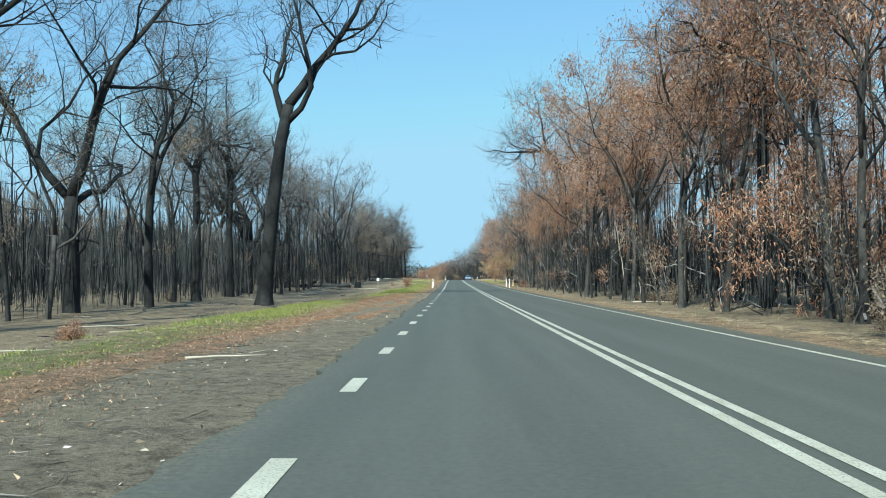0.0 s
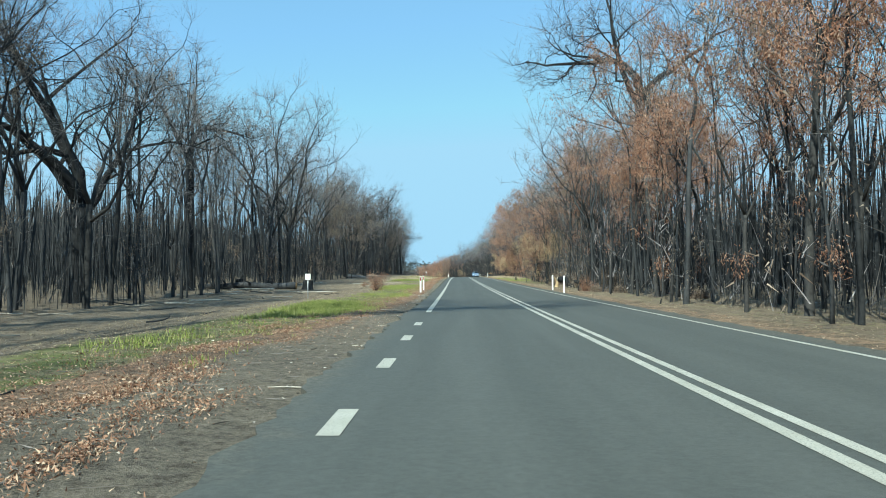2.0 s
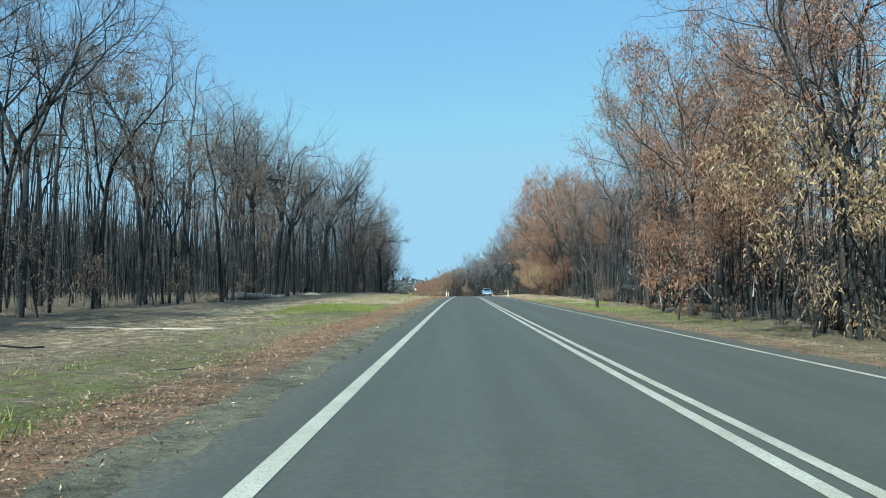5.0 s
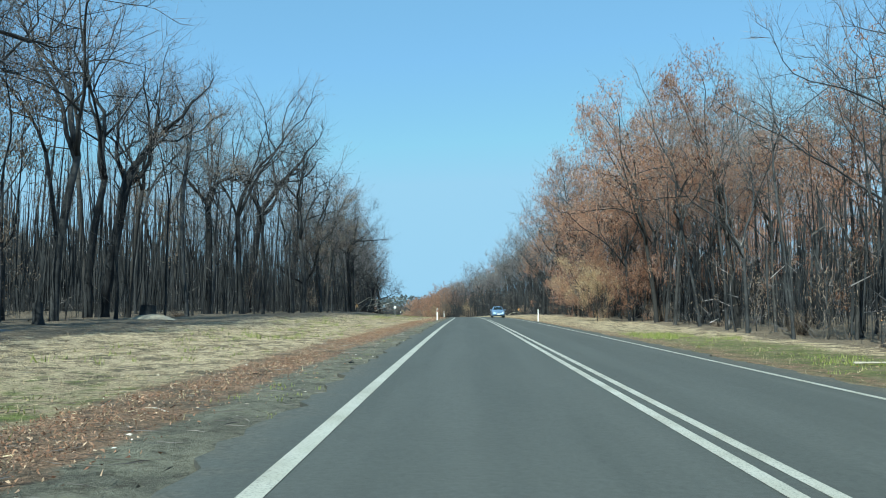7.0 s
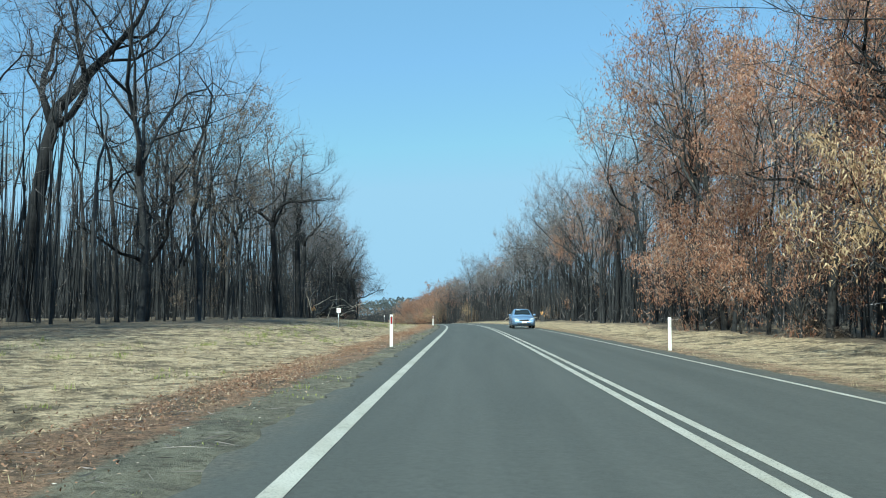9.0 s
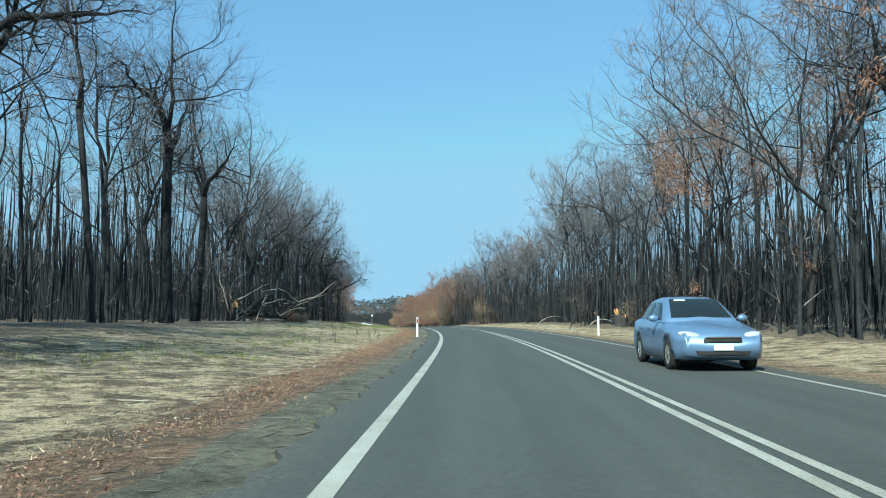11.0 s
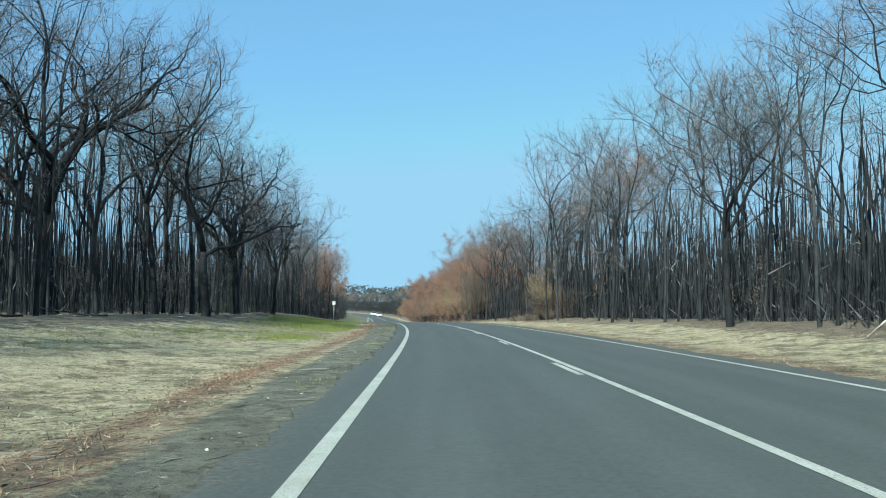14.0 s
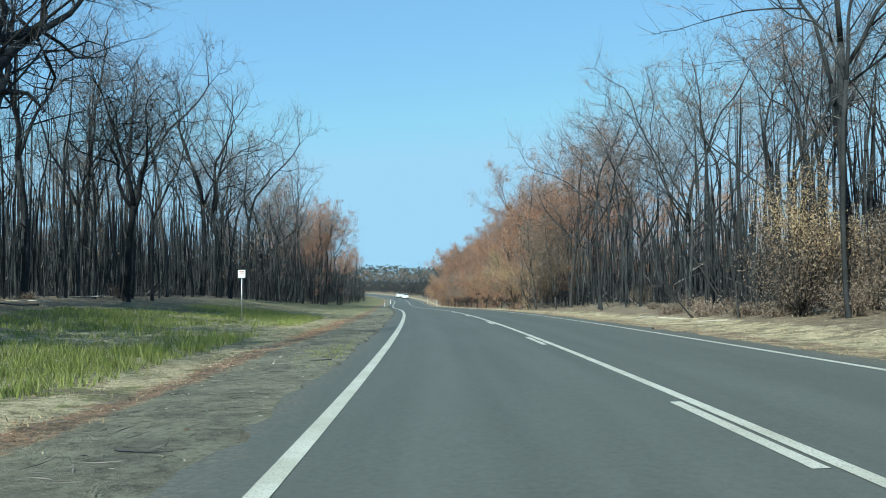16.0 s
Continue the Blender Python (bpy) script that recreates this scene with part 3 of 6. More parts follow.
def sapling_shape(seed, height, leaves):
    """Wood, twigs and leaves of one thin sapling, as arrays."""
    rng = np.random.default_rng(seed)
    wood, fine, foli = Soup(), Soup(), Soup()
    st = bough(rng, (0, 0, -0.5), (rng.normal() * 0.12, rng.normal() * 0.12, 1.0), height + 0.5, 6, 0.05, 0.085)
    rs = 0.04 * (1 - np.linspace(0, 1, 7) ** 1.1) ** 0.85 + 0.010
    rs[0] *= 1.35
    wood.tube(st, rs, 4, rng, 0.10)
    ends = []
    for k in range(8):
        q = 0.2 + 0.77 * (k + rng.uniform(0.1, 0.9)) / 8
        p, d = on_line(st, q)
        r = np.interp(q, np.linspace(0, 1, len(rs)), rs)
        a = rng.uniform(0, 6.28)
        way = d * rng.uniform(0.4, 0.85) + np.array([math.cos(a), math.sin(a), 0]) * rng.uniform(0.55, 1.1) * 1.05
        ln = height * 0.29 * rng.uniform(0.6, 1.15) * (1.1 - 0.55 * q)
        lim = bough(rng, p, way, ln, 3, 0.13, 0.25)
        lr = min(r * 0.6, 0.016) * (1 - np.linspace(0, 1, len(lim))) ** 0.9 + 0.008
        fine.slivers(lim[:-1], lim[1:], lr[:-1] * 2.2, rng, 0.0)
        ends.append((lim, 0.35))
        for _ in range(2):
            p2, d2 = on_line(lim, rng.uniform(0.2, 0.95))
            sub = bough(rng, p2, d2 + rng.normal(size=3) * 0.65 + np.array([0, 0, 0.25]), ln * rng.uniform(0.3, 0.6), 2, 0.06, 0.18)
            fine.spikes(sub[:1], sub[2:], 0.03, rng)
            ends.append((sub, 0.1))
    ends.append((st[-4:], 0.2))

    def near(n):
        which = rng.integers(0, len(ends), n)
        p, d = np.empty((n, 3)), np.empty((n, 3))
        for i, w in enumerate(which):
            p[i], d[i] = on_line(ends[w][0], 1 - (1 - ends[w][1]) * rng.random() ** 1.5)
        return p, d

    p, d = near(90)
    tip = p + (d * 0.6 + rng.normal(size=(90, 3)) * 0.6 + [0, 0, 0.3]) * rng.uniform(0.25, 0.9, (90, 1)) * (height / 15)
    fine.spikes(p, tip, rng.uniform(0.014, 0.03, 90), rng)
    n = leaves // 9                                       # clumps of leaves, hung about the twigs
    p, d = near(n)
    p = p + d * 0.2 + rng.normal(size=(n, 3)) * 0.28
    p = np.repeat(p, 9, 0) + rng.normal(size=(n * 9, 3)) * np.repeat(rng.uniform(0.16, 0.42, (n, 1)), 9, 0) * [1, 1, 0.9]
    tip = p + (rng.normal(size=p.shape) * [0.55, 0.55, 0.5] + [0, 0, -0.7]) * 0.13 * rng.uniform(0.5, 1.4, (len(p), 1))
    foli.spikes(p, tip, 0.13 * rng.uniform(0.2, 0.36, len(p)), rng)
    return wood, fine, foli


def turned(d, a, lean):
    """The way d, bent by the angle lean towards the side a."""
    u = unit(np.cross(d, [0.3, 0.9, 0.1]))
    v = np.cross(d, u)
    return d * math.cos(lean) + (u * math.cos(a) + v * math.sin(a)) * math.sin(lean)


def gum_shape(seed, height=15.0, r0=0.12, bole=0.45, leaders=2, spread=0.45, levels=2, kids=5, twigs=11, leaves=0, leaf=0.15, droop=0.0, lean=0.04, crook=1.0, sides=(7, 5, 3, 3), first=None, thin=False):
    """Wood, twigs and leaves of one gum tree: a bole, leaders that swing upwards, boughs that divide again and end in sprays of fine twigs."""
    rng = np.random.default_rng(seed)
    wood, fine, foli = Soup(), Soup(), Soup()
    ends = []

    def grow(p, d, length, r, level):
        n = (6, 4, 3, 2)[level]
        pts = bough(rng, p, d, length, n, (0.07, 0.13, 0.13, 0.08)[level] - droop * 0.08 * level, crook * (0.17, 0.26, 0.3, 0.32)[level])
        rad = r * (1 - 0.72 * np.linspace(0, 1, n + 1)) + 0.003
        if thin and level:
            fine.slivers(pts[:-1], pts[1:], rad[:-1] * 2.0 + 0.008, rng)
        else:
            wood.tube(pts, rad, sides[level])
        if level >= levels:
            ends.append(pts)
            return
        a = rng.uniform(0, 6.28)
        for i in range(kids - level):
            q = 0.22 + 0.7 * (i + rng.uniform(0.1, 0.9)) / (kids - level)
            a += 2.4 + rng.uniform(-0.5, 0.5)
            p2, d2 = on_line(pts, q)
            grow(p2, turned(d2, a, rng.uniform(0.5, 1.15)), length * rng.uniform(0.45, 0.75) * (1.15 - 0.5 * q), np.interp(q, np.linspace(0, 1, n + 1), rad) * rng.uniform(0.42, 0.62), level + 1)
        grow(pts[-1], unit(pts[-1] - pts[-2]), length * 0.36, rad[-1], level + 1)

    ft = bole * height
    way = np.array([rng.normal() * lean, rng.normal() * lean, 1.0])
    trunk = bough(rng, (0, 0, -0.5), way, ft + 0.5, 6, 0.03, 0.03 * crook)
    rise = np.linspace(0, 1, 7)
    skin = np.concatenate([trunk[:1], [trunk[0] + (trunk[1] - trunk[0]) * q for q in (0.3, 0.55)], trunk[1:]])
    rad = r0 * np.concatenate([[1.7, 1.4, 1.15], 1.08 - 0.3 * rise[1:]])
    a = rng.uniform(0, 6.28) if first is None else first
    up = unit(trunk[-1] - trunk[-2])
    wood.tube(skin, rad, sides[0] + 1, rng, 0.06)
    for k in range(leaders):
        if k == 0:
            grow(trunk[-1], turned(up, a, spread * rng.uniform(0.15, 0.4)), (height - ft) * rng.uniform(0.64, 0.74), rad[-1] * 0.92, 0)
        else:
            a += 6.28 / leaders + rng.uniform(-0.4, 0.4)
            p2, d2 = on_line(trunk, rng.uniform(0.84, 0.99))
            grow(p2, turned(d2, a, spread * rng.uniform(0.75, 1.25)), (height - ft) * rng.uniform(0.54, 0.70), r0 * rng.uniform(0.45, 0.62), 0)
    for _ in range(2):                                    # a few stray limbs on the bole
        p2, d2 = on_line(trunk, rng.uniform(0.5, 0.85))
        grow(p2, turned(d2, rng.uniform(0, 6.28), rng.uniform(0.6, 1.0)), height * rng.uniform(0.05, 0.10), r0 * 0.22, levels)
    base = np.concatenate([[on_line(e, q)[0] for q in rng.uniform(0.1, 1.0, twigs)] for e in ends])
    along = np.repeat([unit(e[-1] - e[0]) for e in ends], twigs, 0)
    n = len(base)
    if twigs:
        run = (along * 0.75 + rng.normal(size=(n, 3)) * 0.5 + [0, 0, 0.3 - 0.7 * droop]) * rng.uniform(0.3, 0.95, (n, 1)) * height / 15
        fine.spikes(base, base + run, rng.uniform(0.010, 0.020, n), rng)
        for q in (0.35, 0.6, 0.85):
            b2 = base + run * q
            fine.spikes(b2, b2 + (run * 0.5 + rng.normal(size=(n, 3)) * 0.19 + [0, 0, 0.05 - 0.15 * droop]) * rng.uniform(0.5, 1.1, (n, 1)), rng.uniform(0.006, 0.012, n), rng)
    if leaves:
        per = 26
        k = max(1, leaves // per)                         # pendulous bunches about the ends of the boughs
        which = rng.integers(0, len(ends), k)
        c = np.array([on_line(ends[w], rng.uniform(0.15, 1.0))[0] for w in which]) + rng.normal(size=(k, 3)) * 0.22 - [0, 0, 0.1]
        size = rng.uniform(0.10, 0.30, (k, 1)) * (0.7 + leaf / 0.45)
        c = np.repeat(c, per, 0) + rng.normal(size=(k * per, 3)) * np.repeat(size, per, 0)
        tip = c + (rng.normal(size=c.shape) * [0.5, 0.5, 0.35] + [0, 0, -0.75]) * leaf * rng.uniform(0.6, 1.3, (len(c), 1))
        foli.spikes(c, tip, leaf * rng.uniform(0.22, 0.40, len(c)), rng)
    return wood, fine, foli


def make_tree(name, label, group, bark, twig, leaf_mat, **kw):
    wood, fine, foli = (gum_shape if "bole" in kw else sapling_shape)(**kw)
    tree = tagged(new(name), label, "tree", group)
    part_np("trunk", *wood.done(), bark, tree, True)
    if fine.n:
        tagged(part_np("twig_haze", *fine.done(), twig, tree), kind="stuff")
    if foli.n:
        tagged(part_np("crown", *foli.done(), leaf_mat, tree), kind="stuff")
    return tree


class Kinds:
    """Trees of one kind: each shape is built once; the first stands where it is first needed, the rest are copies."""

    def __init__(self, *protos):
        self.protos, self.used = list(protos), [False] * len(protos)

    def plant(self, k, place, turn=0.0, size=1.0):
        k %= len(self.protos)
        m = pose(*place, 0, 0, turn) @ Matrix.Scale(size, 4)
        if not self.used[k]:
            self.used[k] = True
            self.protos[k].matrix_basis = m
            return self.protos[k]
        return copy_thing(self.protos[k], m @ Matrix.Scale(1 / self.protos[k].scale[0], 4))


BT = ("burnt_tree", "burnt gum tree, charred black trunk with bare branches", "burnt trees")
burnt = Kinds(*[make_tree(*BT, CHAR_BARK if i % 4 else GREY_BARK, TWIG, DULL_LEAF, seed=100 + i, height=h, r0=r, bole=f, leaders=l, spread=sp, leaves=le, leaf=0.13, droop=0.1, twigs=8, crook=1.35)
                for i, (h, r, f, l, sp, le) in enumerate(((15.5, 0.13, 0.48, 2, 0.40, 0), (14, 0.11, 0.42, 2, 0.45, 350), (16, 0.16, 0.36, 3, 0.50, 0), (13, 0.09, 0.50, 1, 0.4, 0), (15, 0.15, 0.28, 3, 0.55, 0), (14.5, 0.10, 0.52, 2, 0.38, 450), (12.5, 0.10, 0.35, 3, 0.42, 0), (15, 0.085, 0.56, 2, 0.35, 0)))])
DT = ("slim_burnt_tree", "slim burnt gum tree, dark stem with crooked bare branches", "slim burnt trees")
slim = Kinds(*[make_tree(*DT, CHAR_BARK if i % 3 else BLACK_BARK, TWIG, DULL_LEAF, seed=150 + i, height=h, r0=r, bole=f, leaders=l, spread=sp, leaves=le, leaf=0.13, droop=0.05, twigs=9, crook=1.3)
               for i, (h, r, f, l, sp, le) in enumerate(((15, 0.085, 0.42, 2, 0.45, 0), (14, 0.075, 0.36, 3, 0.5, 200), (15.5, 0.105, 0.46, 2, 0.42, 0), (13.5, 0.07, 0.45, 2, 0.38, 0), (14.5, 0.095, 0.30, 3, 0.55, 300), (13, 0.07, 0.5, 1, 0.4, 0)))])
ST = ("scorched_tree", "fire-scorched gum tree with brown dead leaves", "scorched trees")
scorched = Kinds(*[make_tree(*ST, GREY_BARK, TWIG, BROWN_LEAF if i % 3 else DULL_LEAF, seed=200 + i, height=h, r0=r, bole=f, leaders=l, spread=sp, twigs=4, leaves=int(n * 1.6), leaf=0.13, droop=0.5)
                   for i, (h, r, f, l, sp, n) in enumerate(((14.5, 0.11, 0.36, 2, 0.5, 4600), (13, 0.09, 0.30, 2, 0.55, 6200), (15, 0.13, 0.35, 3, 0.6, 6600), (12, 0.08, 0.22, 2, 0.5, 5200), (14, 0.11, 0.40, 3, 0.55, 3200), (15, 0.10, 0.42, 2, 0.5, 3400)))])
PT = ("scorched_sapling", "thin scorched sapling with sparse dry leaves", "saplings")
sapling = Kinds(*[make_tree(*PT, GREY_BARK if i % 2 else CHAR_BARK, TWIG, DULL_LEAF, seed=300 + i, height=h, leaves=n * 2)
                  for i, (h, n) in enumerate(((5.5, 360), (4.0, 320), (6.5, 120), (3.2, 360), (7.5, 30)))])
OT = ("old_gum_tree", "large old burnt gum tree with spreading bare boughs", "old trees")
old = Kinds(*[make_tree(*OT, SOOT_BARK, MID_TWIG, DULL_LEAF, seed=sd, height=h, r0=r, bole=f, leaders=l, spread=sp, levels=3, kids=k, twigs=3 if sd == 422 else 6, lean=0.02, crook=1.45, sides=(9, 7, 5, 3), first=-2.0 if sd == 422 else None)
              for sd, h, r, f, l, sp, k in ((422, 19.0, 0.34, 0.50, 3, 0.8, 5), (412, 17, 0.30, 0.26, 3, 0.7, 5), (413, 19, 0.31, 0.52, 3, 0.6, 5), (414, 17, 0.22, 0.34, 3, 0.7, 5), (415, 18, 0.40, 0.30, 5, 0.62, 5), (416, 19, 0.52, 0.27, 4, 0.75, 5))])

YT = ("scorched_young_tree", "young scorched gum tree with tan hanging leaves down to the ground", "young trees")
young = Kinds(*[make_tree(*YT, GREY_BARK, TWIG, m, seed=330 + i, height=h, r0=0.06, bole=0.12, leaders=3, spread=0.6, twigs=4, leaves=int(n * 1.5), leaf=0.125, droop=0.6, kids=5)
                for i, (h, n, m) in enumerate(((6.5, 5200, GOLD_LEAF), (7.5, 6000, BROWN_LEAF), (5.5, 4800, BROWN_LEAF), (6.2, 4600, DULL_LEAF)))])

rt = random.Random(5)
# s, offset, shape, size, turn of the trees that stand out
HEROES = ((53.5, -12.4, 0, 1.38, 0), (40.6, -19.0, 1, 1.3, 40), (62.3, -19.6, 2, 1.02, 10), (80.5, -22.5, 3, 1.3, 80), (75.0, -20.5, 2, 1.15, 200), (95.0, -24.0, 5, 1.2, 130), (115.0, -23.3, 2, 1.2, 20),
          (26.6, -17.2, 3, 1.25, 260), (47.0, -17.5, 3, 1.2, 310), (106.8, 13.0, 2, 1.5, 100), (31.0, 11.8, 2, 0.8, 170), (277.0, 13.8, 2, 0.75, 30), (301.0, -17.8, 2, 1.15, 220), (313.0, -19.3, 2, 1.0, 80), (226.0, -21.0, 2, 0.95, 0), (249.0, -24.0, 0, 1.25, 20), (252.0, -18.3, 1, 0.8, 190), (277.0, -16.0, 2, 0.85, 310), (171.0, 14.8, 2, 0.85, 60),
          (320.0, 14.0, 2, 0.85, 120), (347.5, 11.2, 3, 0.62, 250), (361.0, -20.5, 1, 1.25, 150), (365.0, -21.5, 4, 1.2, 30), (371.0, -14.0, 1, 0.95, 330), (389.5, -15.5, 4, 1.05, 75), (399.0, -13.5, 3, 0.75, 20), (205.0, -20.5, 0, 0.9, 45), (185.0, -18.5, 2, 0.9, 15), (232.0, 15.5, 1, 0.9, 95), (262.0, 15.5, 2, 0.85, 285))
for s, off, k, size, turn in HEROES:
    old.plant(k, spot(s, off), turn, size)


def brown_share(s, side):
    """How much of the forest's edge still carries brown leaves."""
    if side > 0:
        return float(np.interp(s, (0, 70, 110, 125, 157, 168, 198, 210, 245, 262, 300, 335, 412, 426, 535, 550), (0.85, 0.85, 0.6, 0.75, 0.6, 0.15, 0.25, 0.8, 0.85, 0.4, 0.08, 0.01, 0.02, 0.97, 0.97, 0.05)))
    return float(np.interp(s, (0, 120, 150, 165, 195, 215, 235, 300, 450, 485, 600), (0.03, 0.04, 0.12, 0.2, 0.22, 0.12, 0.03, 0.02, 0.06, 0.7, 0.8)))


def tall(s, side):
    """How tall the forest stands along the road, against its usual height."""
    if side > 0:
        return float(np.interp(s, (0, 60, 100, 130, 163, 175, 192, 207, 225, 245, 262, 300, 318, 335, 352, 375, 398, 412, 430), (1.02, 1.0, 0.98, 0.95, 0.95, 0.92, 0.88, 1.0, 1.22, 1.32, 1.2, 1.1, 1.05, 1.02, 1.02, 1.0, 0.98, 0.85, 0.82)))
    return float(np.interp(s, (-5, 12, 30, 60, 100, 128, 150, 200, 225, 265, 300, 330, 380, 400, 440), (0.8, 0.85, 1.02, 1.15, 1.2, 1.42, 1.33, 1.3, 1.4, 1.36, 1.28, 1.42, 1.38, 1.15, 1.05)))


def plant_edges():
    count = {"b": 0, "d": 0, "s": 0, "p": 0}
    for side, edge in ((-1, left_edge), (1, right_edge)):
        s = -4.0
        while s < 500:
            s += (rt.uniform(0.9, 2.3) if s < 100 else rt.uniform(0.9, 2.0)) if side > 0 else rt.uniform(1.8, 3.6) if s < 80 else rt.uniform(1.3, 2.7)
            depth = rt.uniform(0, 1) ** 1.4 * 7
            off = float(edge(s)) + side * (depth + 0.4)
            if any(abs(h[0] - s) < 1.2 and abs(h[1] - off) < 1.2 for h in HEROES):
                continue
            turn = rt.uniform(0, 360)
            clear = side > 0 and (96 < s < 135 or 194 < s < 224)      # no leaves low down here
            if rt.random() < brown_share(s, side):
                kind, key, size = scorched, "s", rt.uniform(0.72, 1.08)
            else:
                kind, key, size = (burnt, "b", rt.uniform(0.75, 1.1)) if side < 0 else (slim, "d", rt.uniform(0.78, 1.1))
            count[key] += 1
            gap = side < 0 and s < 82 and int(s * 37) % 5 < 2           # the burnt wood stands thinner at first
            k = (rt.choice((1, 2, 4, 5, 7, 8)) if side > 0 or s > 440 else rt.choice((0, 3))) if key == "s" else rt.randrange(24)
            if count[key] < 360 and not gap:
                kind.plant(({1: 0, 7: 2, 8: 5} if s > 190 else {1: 4, 2: 4, 7: 5, 8: 5}).get(k, k) if clear and key == "s" else k, spot(s, off), turn, size * tall(s, side))
            if rt.random() < (0.22 if side < 0 else 0.12 if 262 < s < 405 else 0.28) and count["p"] < 290:
                count["p"] += 1
                sapling.plant(rt.randrange(5), spot(s + 0.5, off - side * rt.uniform(0, 1.2)), turn, rt.uniform(0.6, 1.25))


plant_edges()
for s, off, k, size in ((222.2, 10.4, 0, 0.95), (217.5, 12.8, 1, 0.8), (228.0, 12.2, 1, 1.1), (234.0, 11.9, 2, 1.0), (240.5, 12.3, 1, 1.15), (247.0, 12.0, 2, 1.2), (132.0, 10.2, 0, 1.15), (13.0, 10.4, 1, 0.9), (24.0, 10.6, 2, 1.0), (141.0, 9.6, 1, 1.0), (150.0, 10.2, 2, 1.1)):
    young.plant(k, spot(s, off), rt.uniform(0, 360), size)
for i in range(38):                                   # a skirt of brown leaves where the road bends away
    s = 416 + i * 3.3 + rt.uniform(-1, 1)
    young.plant(rt.choice((1, 3, 2, 3, 2, 0)), spot(s, float(right_edge(s)) + rt.uniform(-0.6, 1.0)), rt.uniform(0, 360), rt.uniform(0.75, 1.15))


# ---- the forest behind ----
def forest_patch(seed, brown, count=28, detail=True, scrub=1.0):
    """One patch of standing burnt forest, 24 m along the road and 28 m deep."""
    rng = np.random.default_rng(seed)
    wood, fine, foli = Soup(), Soup(), Soup()
    if detail:
        shapes = [[q.done() for q in gum_shape(seed * 10 + k, height=rng.uniform(11.5, 15.5), r0=rng.uniform(0.055, 0.11), bole=rng.uniform(0.4, 0.58), leaders=1 + k % 2, spread=0.45, levels=1, kids=5, twigs=5, leaves=1300 if rng.random() < brown else 0, leaf=0.175, droop=0.2, sides=(4, 3, 3, 3), thin=True)] for k in range(8)]
        for _ in range(count):
            w = shapes[rng.integers(0, 8)]
            a, sz = rng.uniform(0, 6.28), rng.uniform(0.7, 1.1)
            m = np.array([[math.cos(a), -math.sin(a), 0], [math.sin(a), math.cos(a), 0], [0, 0, 1]]) * sz
            o = np.array([rng.uniform(0, 28), rng.uniform(-12, 12), -0.2])
            for soup, (v, f) in zip((wood, fine, foli), w):
                if len(v):
                    soup.add(v @ m.T + o, f)
    if detail:
        n = int((700 if brown > 0.5 else 1150) * scrub)             # slim burnt stems between the trees
        p = np.stack([rng.uniform(0, 28, n), rng.uniform(-12, 12, n), np.maximum(rng.uniform(-6, 3.5, n), -0.2)], 1)
        wood.slivers(p, p + np.stack([rng.normal(size=n) * 0.3, rng.normal(size=n) * 0.3, rng.uniform(2.5, 6.5, n)], 1), rng.uniform(0.04, 0.12, n), rng, 0.0)
        n = int(480 * scrub ** 2.2)                   # scorched brush near the ground and among the stems
        p = np.stack([rng.uniform(0, 28, n), rng.uniform(-12, 12, n), rng.uniform(0, 1, n) ** 1.7 * 5.5], 1)
        fine.spikes(p, p + rng.normal(size=(n, 3)) * [0.5, 0.5, 0.4] + [0, 0, 0.7], rng.uniform(0.02, 0.08, n), rng)
    else:
        n = 750                                    # the stems deep in the forest, and the brush about them
        p = np.stack([rng.uniform(0, 28, n), rng.uniform(-12, 12, n), rng.uniform(-0.5, 6, n)], 1)
        wood.slivers(p, p + np.stack([rng.normal(size=n) * 0.5, rng.normal(size=n) * 0.5, rng.uniform(3, 8, n)], 1), rng.uniform(0.10, 0.30, n), rng, 0.0)
        p = np.stack([rng.uniform(0, 28, n), rng.uniform(-12, 12, n), rng.uniform(0, 1, n) ** 1.5 * 6.5], 1)
        fine.spikes(p, p + rng.normal(size=(n, 3)) * 1.0 + [0, 0, 1.3], rng.uniform(0.06, 0.22, n), rng)
    return wood.done(), fine.done(), foli.done()


